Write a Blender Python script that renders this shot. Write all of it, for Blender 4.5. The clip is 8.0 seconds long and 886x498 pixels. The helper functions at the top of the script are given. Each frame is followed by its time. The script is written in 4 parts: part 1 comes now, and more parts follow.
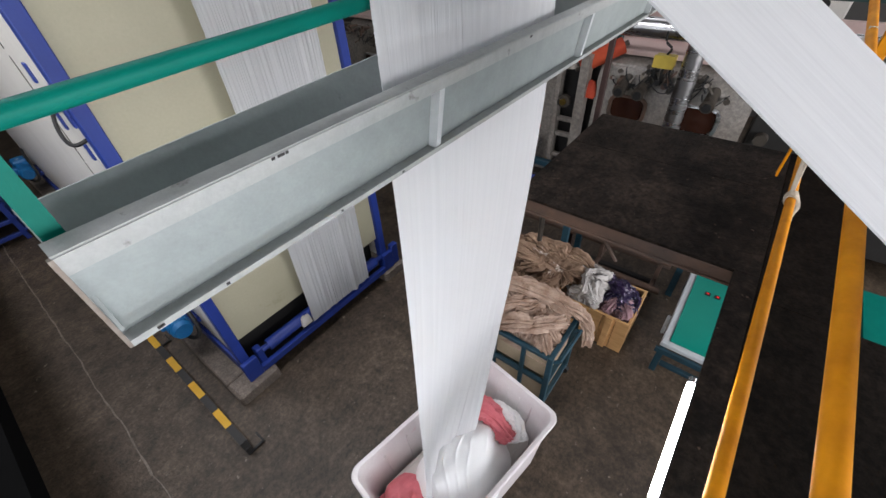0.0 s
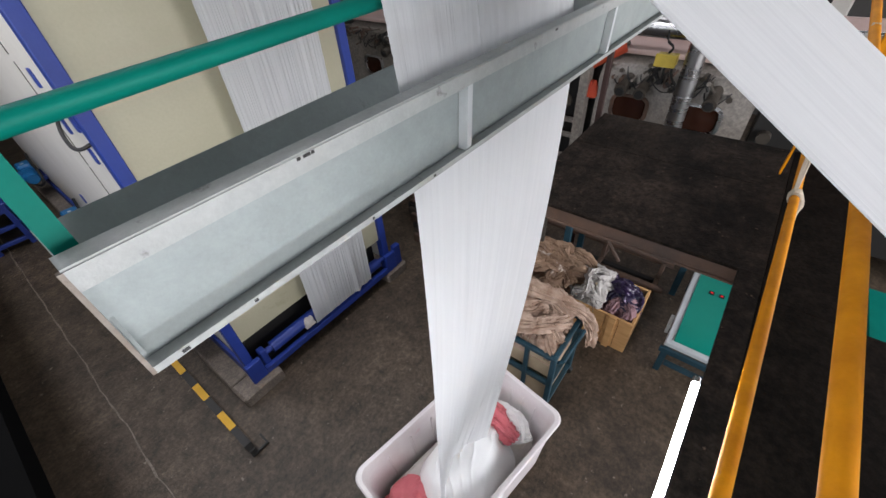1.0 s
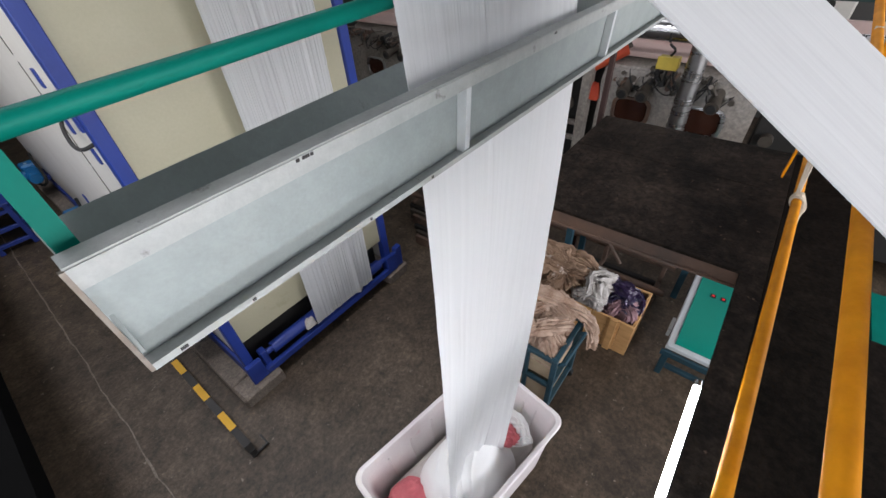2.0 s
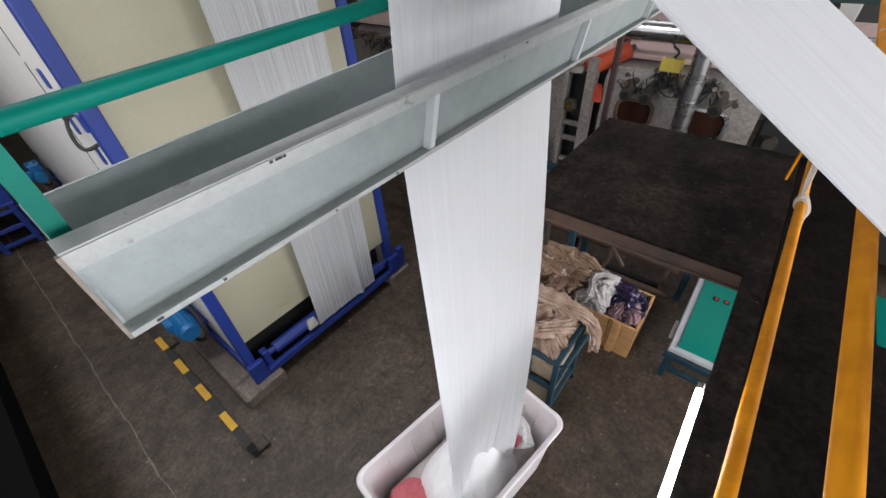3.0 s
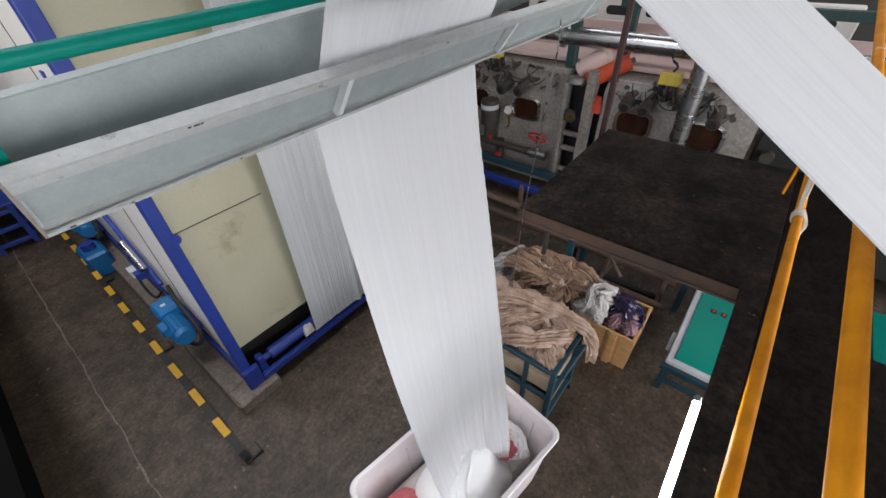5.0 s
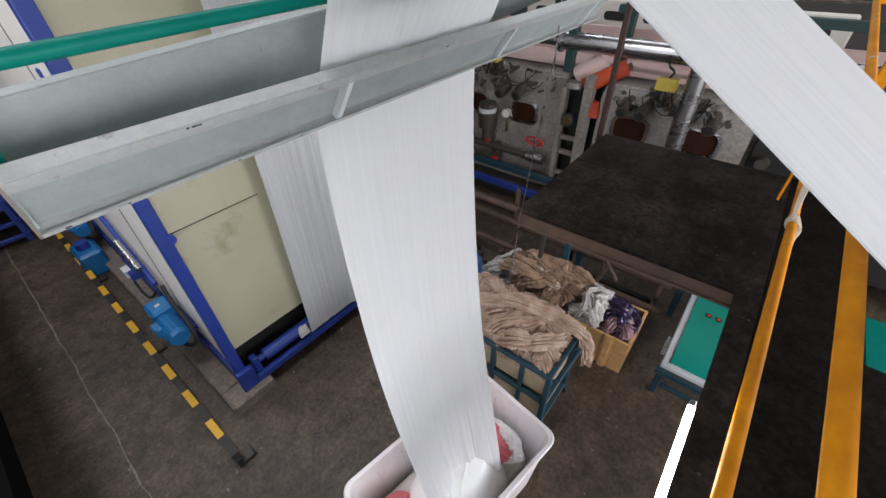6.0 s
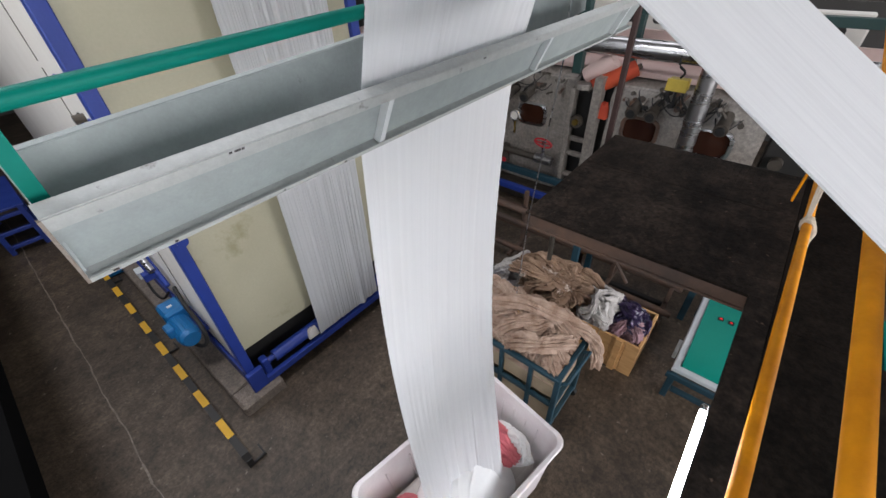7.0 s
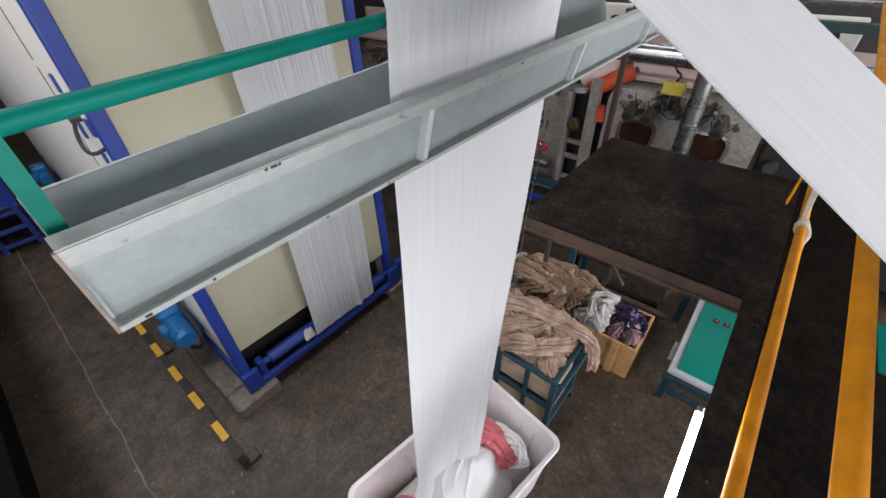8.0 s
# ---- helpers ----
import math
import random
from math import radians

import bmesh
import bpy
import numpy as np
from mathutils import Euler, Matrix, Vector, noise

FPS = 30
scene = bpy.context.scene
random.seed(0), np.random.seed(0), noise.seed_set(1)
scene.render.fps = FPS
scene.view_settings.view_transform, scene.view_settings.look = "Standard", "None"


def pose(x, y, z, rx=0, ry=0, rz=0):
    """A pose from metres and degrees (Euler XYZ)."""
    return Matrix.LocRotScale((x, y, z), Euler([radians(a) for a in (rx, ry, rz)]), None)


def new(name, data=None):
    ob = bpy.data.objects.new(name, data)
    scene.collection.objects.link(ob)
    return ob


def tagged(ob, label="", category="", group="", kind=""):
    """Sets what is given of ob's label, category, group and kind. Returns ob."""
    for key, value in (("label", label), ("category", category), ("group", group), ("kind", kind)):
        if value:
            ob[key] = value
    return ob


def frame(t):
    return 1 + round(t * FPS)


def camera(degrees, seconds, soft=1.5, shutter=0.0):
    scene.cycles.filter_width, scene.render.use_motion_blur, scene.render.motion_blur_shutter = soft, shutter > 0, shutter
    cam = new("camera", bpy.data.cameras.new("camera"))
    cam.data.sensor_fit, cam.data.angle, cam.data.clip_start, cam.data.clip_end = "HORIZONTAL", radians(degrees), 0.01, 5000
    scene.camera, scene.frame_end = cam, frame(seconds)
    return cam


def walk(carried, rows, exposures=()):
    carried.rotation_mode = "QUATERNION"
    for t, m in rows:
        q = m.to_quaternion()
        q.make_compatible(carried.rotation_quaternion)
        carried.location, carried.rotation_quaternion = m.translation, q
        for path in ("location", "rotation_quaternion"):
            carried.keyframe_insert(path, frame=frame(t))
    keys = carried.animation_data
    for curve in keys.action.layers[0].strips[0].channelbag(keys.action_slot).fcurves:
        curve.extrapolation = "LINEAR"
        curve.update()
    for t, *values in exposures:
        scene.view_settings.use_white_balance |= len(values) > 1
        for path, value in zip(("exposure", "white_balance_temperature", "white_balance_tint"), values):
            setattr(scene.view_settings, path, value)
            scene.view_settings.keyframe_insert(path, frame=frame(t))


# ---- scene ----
cam = camera(96.5, 8.0)
EYE = (0.0, 0.0, 3.2)
# seconds, degrees down, lean, heading
VIEW = [
    (0.0, 41.04, -3.42, 40.02),
    (0.5, 41.00, -3.89, 40.31),
    (1.0, 40.89, -4.15, 40.48),
    (1.5, 40.71, -4.05, 40.51),
    (3.0, 40.45, -3.96, 41.10),
    (3.5, 39.87, -3.78, 41.05),
    (4.0, 39.70, -3.28, 41.07),
    (4.5, 39.52, -3.19, 41.05),
    (6.0, 39.00, -1.80, 40.06),
    (6.5, 38.85, -2.30, 40.60),
    (7.0, 38.67, -2.72, 41.57),
    (7.5, 38.54, -2.43, 41.04),
    (8.0, 38.46, -2.19, 41.01),
]
walk(cam, [(t, pose(*EYE, 90 - down, 0, head - 90) @ pose(0, 0, 0, 0, 0, lean)) for t, down, lean, head in VIEW])

# the swing of the chute about its roller: seconds, degrees
SWING = [
    (0.0, -22.83), (0.5, -26.89), (1.0, -29.15), (1.5, -29.66), (2.25, -26.80), (3.0, -20.05), (3.5, -13.80), (4.0, -6.64),
    (4.5, 0.00), (5.3, 6.20), (6.0, 4.68), (6.5, 0.65), (7.0, -5.28), (7.5, -11.52), (8.0, -17.45),
]
PIVOT = (0.672, 3.529)

# ---------------------------------------------------------------- light
world = bpy.data.worlds.new("sky")
scene.world = world
world.use_nodes = True
wn = world.node_tree.nodes
sky = wn.new("ShaderNodeTexSky")
sky.sky_type, sky.sun_disc = "NISHITA", False
sky.sun_elevation, sky.sun_rotation = radians(50), radians(200)
wn["Background"].inputs["Strength"].default_value = 0.1
world.node_tree.links.new(sky.outputs[0], wn["Background"].inputs["Color"])
scene.view_settings.exposure = 0.12


def opening_light(x, y, z, rx, ry, sx, sy, watts, colour=(0.975, 0.96, 1.0)):
    """Daylight that enters by a window or a skylight, in its opening."""
    lamp = bpy.data.lights.new("daylight", "AREA")
    lamp.shape, lamp.size, lamp.size_y, lamp.energy, lamp.color = "RECTANGLE", sx, sy, watts, colour
    ob = new("daylight", lamp)
    ob.matrix_world = pose(x, y, z, rx, ry, 0)
    return ob


CEILING = 5.6
# unseen skylights, added to brighten the aisle, the far vessels and the bin
ADDED_SKYLIGHTS = [(-0.55, 5.4, 0.9, 6.6), (6.3, 1.5, 1.0, 4.6), (0.7, 1.95, 3.0, 0.7)]   # x, y, size x, size y
SKY_WATTS = [95, 58, 78]
for (sx, sy, lx, ly), w in zip(ADDED_SKYLIGHTS, SKY_WATTS):
    opening_light(sx, sy, CEILING - 0.02, 0, 0, lx, ly, w)
opening_light(1.25, -4.97, 2.7, 90, 0, 7.5, 2.6, 500)      # window behind the walkway
opening_light(-3.48, 1.5, 3.5, 0, -90, 2.4, 7.0, 120)      # window over the shading slab

# ---------------------------------------------------------------- materials


def material(name, colour, rough=0.6, metal=0.0, second=None, scale=6.0, amount=0.5, grain=60.0, bump=0.15,
             spots=None, spot_scale=3.0, spot_edge=0.6, streak=None, island=0.0, spec=0.5, coat=0.0, mottle=None):
    """A surface in two scales: large stains between colour and second, fine grain, and worn spots."""
    m = bpy.data.materials.new(name)
    m.use_nodes = True
    n, l = m.node_tree.nodes, m.node_tree.links
    b = n["Principled BSDF"]
    b.inputs["Roughness"].default_value, b.inputs["Metallic"].default_value = rough, metal
    b.inputs["Specular IOR Level"].default_value = spec
    b.inputs["Coat Weight"].default_value = coat
    tc = n.new("ShaderNodeTexCoord")
    src = tc.outputs["Object"]
    if streak:
        mp = n.new("ShaderNodeMapping")
        mp.inputs["Scale"].default_value = streak
        l.new(src, mp.inputs["Vector"])
        src = mp.outputs["Vector"]

    def noise_tex(sc, detail=6.0):
        t = n.new("ShaderNodeTexNoise")
        t.inputs["Scale"].default_value, t.inputs["Detail"].default_value = sc, detail
        t.inputs["Roughness"].default_value = 0.6
        l.new(src, t.inputs["Vector"])
        return t

    def mix(fac, a, c, blend="MIX"):
        x = n.new("ShaderNodeMix")
        x.data_type, x.blend_type = "RGBA", blend
        if hasattr(fac, "node"):
            l.new(fac, x.inputs[0])
        else:
            x.inputs[0].default_value = fac
        for k, val in ((6, a), (7, c)):
            if hasattr(val, "node"):
                l.new(val, x.inputs[k])
            else:
                x.inputs[k].default_value = (*val, 1)
        return x.outputs[2]

    def ramp(out, lo, hi):
        r = n.new("ShaderNodeMapRange")
        r.inputs["From Min"].default_value, r.inputs["From Max"].default_value = lo, hi
        l.new(out, r.inputs["Value"])
        return r.outputs["Result"]

    second = second or tuple(c * 0.72 for c in colour)
    big, fine = noise_tex(scale), noise_tex(grain, 3.0)
    f = n.new("ShaderNodeMath")
    f.operation, f.inputs[1].default_value = "MULTIPLY", amount
    l.new(ramp(big.outputs["Fac"], 0.35, 0.65), f.inputs[0])
    col = mix(f.outputs[0], colour, second)
    g = n.new("ShaderNodeMath")
    g.operation, g.inputs[1].default_value = "MULTIPLY", 0.35
    l.new(ramp(fine.outputs["Fac"], 0.3, 0.75), g.inputs[0])
    col = mix(g.outputs[0], col, tuple(c * 0.78 for c in colour))
    if mottle:      # scale, darkest share: ragged blotches and specks
        for sc, lo in ((mottle[0], 0.36), (mottle[0] * 4.3, 0.4)):
            mt = noise_tex(sc, 10.0)
            mt.inputs['Roughness'].default_value = 0.72
            col = mix(ramp(mt.outputs['Fac'], lo, lo + 0.24), mix(1.0, col, (mottle[1],) * 3, 'MULTIPLY'), col)
    if spots:
        s = noise_tex(spot_scale, 9.0)
        col = mix(ramp(s.outputs["Fac"], spot_edge, spot_edge + 0.07), col, spots)
    if island:
        geo = n.new("ShaderNodeNewGeometry")
        hsv = n.new("ShaderNodeHueSaturation")
        l.new(col, hsv.inputs["Color"])
        v = n.new("ShaderNodeMapRange")
        v.inputs["To Min"].default_value, v.inputs["To Max"].default_value = 1 - island, 1 + island
        l.new(geo.outputs["Random Per Island"], v.inputs["Value"])
        l.new(v.outputs["Result"], hsv.inputs["Value"])
        col = hsv.outputs["Color"]
    l.new(col, b.inputs["Base Color"])
    rr = n.new("ShaderNodeMapRange")
    rr.inputs["To Min"].default_value, rr.inputs["To Max"].default_value = max(rough - 0.12, 0.03), min(rough + 0.12, 1)
    l.new(big.outputs["Fac"], rr.inputs["Value"])
    l.new(rr.outputs["Result"], b.inputs["Roughness"])
    if bump:
        bp = n.new("ShaderNodeBump")
        bp.inputs["Strength"].default_value, bp.inputs["Distance"].default_value = bump, 0.01
        l.new(fine.outputs["Fac"], bp.inputs["Height"])
        l.new(bp.outputs["Normal"], b.inputs["Normal"])
    return m


def glow(name, colour, strength):
    m = bpy.data.materials.new(name)
    m.use_nodes = True
    b = m.node_tree.nodes["Principled BSDF"]
    b.inputs["Base Color"].default_value = (0.9, 0.9, 0.9, 1)
    b.inputs["Emission Color"].default_value, b.inputs["Emission Strength"].default_value = (*colour, 1), strength
    return m


CONCRETE = material("worn_concrete", (0.198, 0.145, 0.099), 0.5, second=(0.068, 0.049, 0.034), scale=0.9, amount=0.9, grain=45, bump=0.5,
                    spots=(0.29, 0.245, 0.195), spot_scale=15.0, spot_edge=0.65, mottle=(6.5, 0.42))
PLINTH = material("plinth_concrete", (0.36, 0.30, 0.25), 0.8, scale=3, grain=50, bump=0.4, mottle=(12.0, 0.6))
WALL = material("dirty_plaster", (0.11, 0.105, 0.1), 0.85, second=(0.07, 0.066, 0.062), scale=1.0, grain=30)
# black of the added shading slab, standing for deep shade
SHADE_BLACK = material("black_shade_board", (0.006, 0.006, 0.006), 0.95, spec=0.0, scale=2.0, grain=30)
PINK_WALL = material("faded_pink_hood", (0.66, 0.5, 0.46), 0.7, second=(0.5, 0.36, 0.33), scale=2.0, grain=40)
CEIL = material("ceiling_board", (0.08, 0.08, 0.077), 0.9, scale=1.0)
GREY_PAINT = material("grey_green_paint", (0.34, 0.38, 0.375), 0.5, spec=0.35, second=(0.285, 0.325, 0.32), scale=5, amount=0.6, grain=160, bump=0.04,
                      spots=(0.16, 0.18, 0.17), spot_scale=9.0, spot_edge=0.7, mottle=(4.0, 0.9))
CHIPPED = material("chipped_grey_paint", (0.44, 0.46, 0.45), 0.5, second=(0.37, 0.385, 0.375), scale=9, grain=120, bump=0.1,
                   spots=(0.06, 0.048, 0.04), spot_scale=14.0, spot_edge=0.64, mottle=(9.0, 0.88))
RUST_EDGE = material("rusty_cut_edge", (0.27, 0.24, 0.21), 0.8, second=(0.16, 0.11, 0.08), scale=25, grain=90, bump=0.4)
GREEN_PAINT = material("sea_green_paint", (0.0, 0.165, 0.125), 0.5, spec=0.12, second=(0.0, 0.12, 0.092), scale=7, amount=0.7, grain=120, bump=0.05,
                       spots=(0.012, 0.11, 0.09), spot_scale=10.0, spot_edge=0.7)
BLUE_PAINT = material("royal_blue_paint", (0.02, 0.05, 0.3), 0.42, second=(0.015, 0.035, 0.2), scale=6, grain=90, bump=0.06)
MOTOR_BLUE = material("motor_blue_paint", (0.01, 0.16, 0.4), 0.4, second=(0.01, 0.1, 0.27), scale=14, grain=90, bump=0.08)
CREAM = material("cream_panel", (0.5, 0.475, 0.345), 0.45, second=(0.42, 0.395, 0.275), scale=1.1, amount=0.8, grain=60, bump=0.05,
                 spots=(0.35, 0.32, 0.2), spot_scale=1.6, spot_edge=0.64)
WHITE_PANEL = material("white_panel", (0.84, 0.81, 0.75), 0.45, second=(0.74, 0.71, 0.65), scale=2.5, grain=60, bump=0.05)
YELLOW = material("yellow_rail_paint", (0.8, 0.31, 0.001), 0.6, spec=0.22, second=(0.5, 0.165, 0.002), scale=9, amount=0.8, grain=70, bump=0.1,
                  spots=(0.2, 0.1, 0.03), spot_scale=9.0, spot_edge=0.7)
BLACK_PAINT = material("black_paint", (0.02, 0.019, 0.018), 0.5, scale=9, grain=60)
STRIPE = material("yellow_stripe_paint", (0.75, 0.42, 0.02), 0.5, second=(0.6, 0.33, 0.02), scale=9, grain=60)
DARK_STEEL = material("oily_checker_steel", (0.062, 0.044, 0.033), 0.65, second=(0.012, 0.009, 0.007), scale=2.2, amount=1.0, grain=70, bump=0.4,
                      spots=(0.11, 0.075, 0.055), spot_scale=22.0, spot_edge=0.66, spec=0.1, mottle=(6.0, 0.3))
# near-black steel of the walkway, much darker than the deck
BLACK_STEEL = material("black_walkway_steel", (0.022, 0.016, 0.012), 0.8, second=(0.006, 0.005, 0.004), scale=3, grain=70, bump=0.3, spec=0.06, mottle=(9.0, 0.4))
RUST_STEEL = material("rusty_beam", (0.13, 0.075, 0.05), 0.7, second=(0.06, 0.045, 0.038), scale=5, amount=0.9, grain=70, bump=0.3)
RED_OXIDE = material("red_oxide_post", (0.035, 0.014, 0.011), 0.6, scale=8, grain=60)
BLACK_RUBBER = material("black_rubber", (0.015, 0.015, 0.015), 0.6, scale=10)
STAINLESS = material("dull_stainless", (0.5, 0.5, 0.51), 0.28, 1.0, second=(0.45, 0.45, 0.45), scale=3, grain=40, bump=0.05, streak=(1, 1, 6))
CAST_GREY = material("cast_machine_grey", (0.47, 0.43, 0.385), 0.38, 0.0, second=(0.24, 0.205, 0.175), scale=3, amount=0.9, grain=40, bump=0.15, mottle=(6.0, 0.6))
GREASY = material("greasy_metal", (0.085, 0.072, 0.058), 0.5, 0.3, second=(0.03, 0.026, 0.022), scale=12, grain=50, bump=0.3)
PORT_GLASS = material("brown_sight_glass", (0.04, 0.014, 0.008), 0.06, second=(0.02, 0.008, 0.005), scale=3, grain=20, bump=0.0)
BRASS = material("brass", (0.5, 0.36, 0.1), 0.3, 1.0, scale=20)
BOX_YELLOW = material("yellow_box_plastic", (0.6, 0.45, 0.07), 0.5, scale=12, grain=60)
RED = material("red_paint", (0.5, 0.02, 0.03), 0.4, scale=10)
ORANGE_CLOTH = material("orange_red_cloth", (0.42, 0.045, 0.02), 0.8, second=(0.5, 0.1, 0.02), scale=4, grain=60)
PINK_CLOTH = material("rose_pink_cloth", (0.62, 0.17, 0.19), 0.9, second=(0.5, 0.11, 0.14), scale=7, grain=150, bump=0.2)
WHITE_CLOTH = material("white_wet_cloth", (0.87, 0.87, 0.86), 0.75, second=(0.82, 0.82, 0.81), scale=6, amount=0.5, grain=220, bump=0.12)
# real brown stains, deepened in colour to stand for shade between folds too
BEIGE_CLOTH = material("stained_beige_cloth", (0.56, 0.42, 0.33), 0.9, second=(0.25, 0.15, 0.1), scale=9, amount=0.95, grain=130, bump=0.2,
                       spots=(0.2, 0.12, 0.08), spot_scale=7, spot_edge=0.61)
TAN_CLOTH = material("tan_cloth", (0.4, 0.27, 0.18), 0.9, second=(0.15, 0.085, 0.055), scale=5, amount=0.9, grain=130, bump=0.2,
                     spots=(0.66, 0.56, 0.48), spot_scale=5, spot_edge=0.6)
NAVY_CLOTH = material("navy_print_cloth", (0.008, 0.009, 0.03), 0.3, second=(0.05, 0.022, 0.08), scale=13, amount=0.9, grain=60, bump=0.2,
                      spots=(0.5, 0.4, 0.55), spot_scale=17, spot_edge=0.62)
MAUVE_CLOTH = material("mauve_cloth", (0.36, 0.22, 0.24), 0.9, second=(0.24, 0.14, 0.16), scale=9, grain=100)
GREY_CLOTH = material("off_white_cloth", (0.6, 0.57, 0.54), 0.9, second=(0.4, 0.36, 0.33), scale=9, grain=100)
BIN_PLASTIC = material("white_bin_plastic", (0.8, 0.77, 0.76), 0.45, second=(0.66, 0.58, 0.59), scale=3.2, amount=0.8, grain=80, bump=0.05,
                       spots=(0.68, 0.5, 0.52), spot_scale=3.5, spot_edge=0.64)
WOOD = material("raw_pine", (0.62, 0.36, 0.15), 0.65, second=(0.36, 0.18, 0.06), scale=5, grain=40, bump=0.2, streak=(1, 1, 6))
CARDBOARD = material("grey_board", (0.5, 0.4, 0.27), 0.85, second=(0.2, 0.15, 0.1), scale=4, grain=60)
TEAL_STEEL = material("teal_steel", (0.014, 0.055, 0.08), 0.5, second=(0.008, 0.025, 0.035), scale=9, grain=70)
PANEL_GREEN = material("green_panel_paint", (0.0, 0.27, 0.2), 0.45, second=(0.0, 0.235, 0.175), scale=3, grain=100, bump=0.03)
PALE_GREY = material("pale_grey_enamel", (0.6, 0.63, 0.64), 0.45, scale=6, grain=90, bump=0.03)
BLUE_DRUM = material("blue_drum_plastic", (0.015, 0.07, 0.22), 0.4, scale=6)
ROPE = material("cotton_rope", (0.6, 0.52, 0.42), 0.9, second=(0.42, 0.35, 0.27), scale=40, grain=200, bump=0.5)
GANTRY = material("dark_green_steel", (0.012, 0.045, 0.042), 0.5, scale=4, grain=60)
WINDOW_LIGHT = glow("bright_sky_pane", (0.9, 0.96, 1.0), 1.3)
TUBE_LIGHT = glow("lit_tube", (0.85, 0.93, 1.0), 55.0)
LED_RED = glow("red_switch_lamp", (1.0, 0.01, 0.02), 0.5)
LED_RED.node_tree.nodes["Principled BSDF"].inputs["Base Color"].default_value = (0.4, 0.01, 0.01, 1)

# the cloth on the rollers: fine lengthwise streaks
STREAK_CLOTH = material("streaked_white_cloth", (0.80, 0.81, 0.82), 0.8, second=(0.63, 0.64, 0.655), scale=9, amount=0.45, grain=34, bump=0.3,
                        streak=(6.0, 0.12, 0.12))

for m_ in (STREAK_CLOTH,):      # thin cloth lets some light through
    n_, l_ = m_.node_tree.nodes, m_.node_tree.links
    tr_, mx_ = n_.new("ShaderNodeBsdfTranslucent"), n_.new("ShaderNodeMixShader")
    tr_.inputs["Color"].default_value = (0.85, 0.86, 0.87, 1)
    mx_.inputs[0].default_value = 0.36
    l_.new(n_["Principled BSDF"].outputs[0], mx_.inputs[1])
    l_.new(tr_.outputs[0], mx_.inputs[2])
    l_.new(mx_.outputs[0], n_["Material Output"].inputs["Surface"])

# ---------------------------------------------------------------- shapes


def part(name, bm, mat, parent=None, label="", smooth=False):
    """Link a bmesh as one mesh object under a thing or a part."""
    me = bpy.data.meshes.new(name)
    bm.normal_update()
    bm.to_mesh(me)
    bm.free()
    me.materials.append(mat)
    if smooth:
        me.shade_smooth()
        me.set_sharp_from_angle(angle=radians(38))
    ob = new(name, me)
    if parent:
        ob.parent = parent
    if label:
        tagged(ob, label)
    return ob


def thing(name, label, category, m=None, group="", kind=""):
    """An Empty that parents the parts of one thing."""
    ob = new(name)
    ob.empty_display_size = 0.1
    if m is not None:
        ob.matrix_world = m
    return tagged(ob, label, category, group, kind)


def box(x0, x1, y0, y1, z0, z1, bev=0.004, bm=None):
    bm = bm or bmesh.new()
    m = Matrix.Translation(((x0 + x1) / 2, (y0 + y1) / 2, (z0 + z1) / 2)) @ Matrix.Diagonal((abs(x1 - x0), abs(y1 - y0), abs(z1 - z0), 1))
    made = bmesh.ops.create_cube(bm, size=1, matrix=m)["verts"]
    if bev:
        edges = list({e for v in made for e in v.link_edges})
        bmesh.ops.bevel(bm, geom=edges, offset=bev, segments=1, affect="EDGES")
    return bm


def rod(p, q, r, r2=None, seg=16, bm=None):
    """A round bar or cone between two points."""
    bm = bm or bmesh.new()
    p, q = Vector(p), Vector(q)
    m = Matrix.Translation((p + q) / 2) @ (q - p).to_track_quat("Z", "Y").to_matrix().to_4x4()
    bmesh.ops.create_cone(bm, cap_ends=True, segments=seg, radius1=r, radius2=r if r2 is None else r2, depth=(q - p).length, matrix=m)
    return bm


def pipe(points, r, seg=10, bm=None, rounds=0):
    """A round bar along a line of points, with its corners rounded."""
    bm = bm or bmesh.new()
    pts = [Vector(p) for p in points]
    for _ in range(rounds):
        out = [pts[0]]
        for a, b in zip(pts, pts[1:]):
            out += [a.lerp(b, 0.25), a.lerp(b, 0.75)]
        pts = out + [pts[-1]]
    rings, ref = [], Vector((0.3, 0.5, 0.8)).normalized()
    for i, p in enumerate(pts):
        d = (pts[min(i + 1, len(pts) - 1)] - pts[max(i - 1, 0)]).normalized()
        u = d.cross(ref)
        if u.length < 1e-3:
            u = d.orthogonal()
        u.normalize()
        w = d.cross(u)
        rings.append([bm.verts.new(p + r * (math.cos(a) * u + math.sin(a) * w)) for a in np.linspace(0, math.tau, seg, endpoint=False)])
    for a, b in zip(rings, rings[1:]):
        for k in range(seg):
            bm.faces.new((a[k], a[(k + 1) % seg], b[(k + 1) % seg], b[k]))
    bm.faces.new(rings[0][::-1])
    bm.faces.new(rings[-1])
    return bm


def sheet(func, nu, nv, thick=0.0, bm=None):
    """A surface func(u, v) with u, v from 0 to 1, given a thickness."""
    bm = bm or bmesh.new()
    g = [[bm.verts.new(func(i / nu, j / nv)) for j in range(nv + 1)] for i in range(nu + 1)]
    faces = [bm.faces.new((g[i][j], g[i + 1][j], g[i + 1][j + 1], g[i][j + 1])) for i in range(nu) for j in range(nv)]
    if thick:
        bm.normal_update()
        bmesh.ops.solidify(bm, geom=faces, thickness=thick)
    return bm


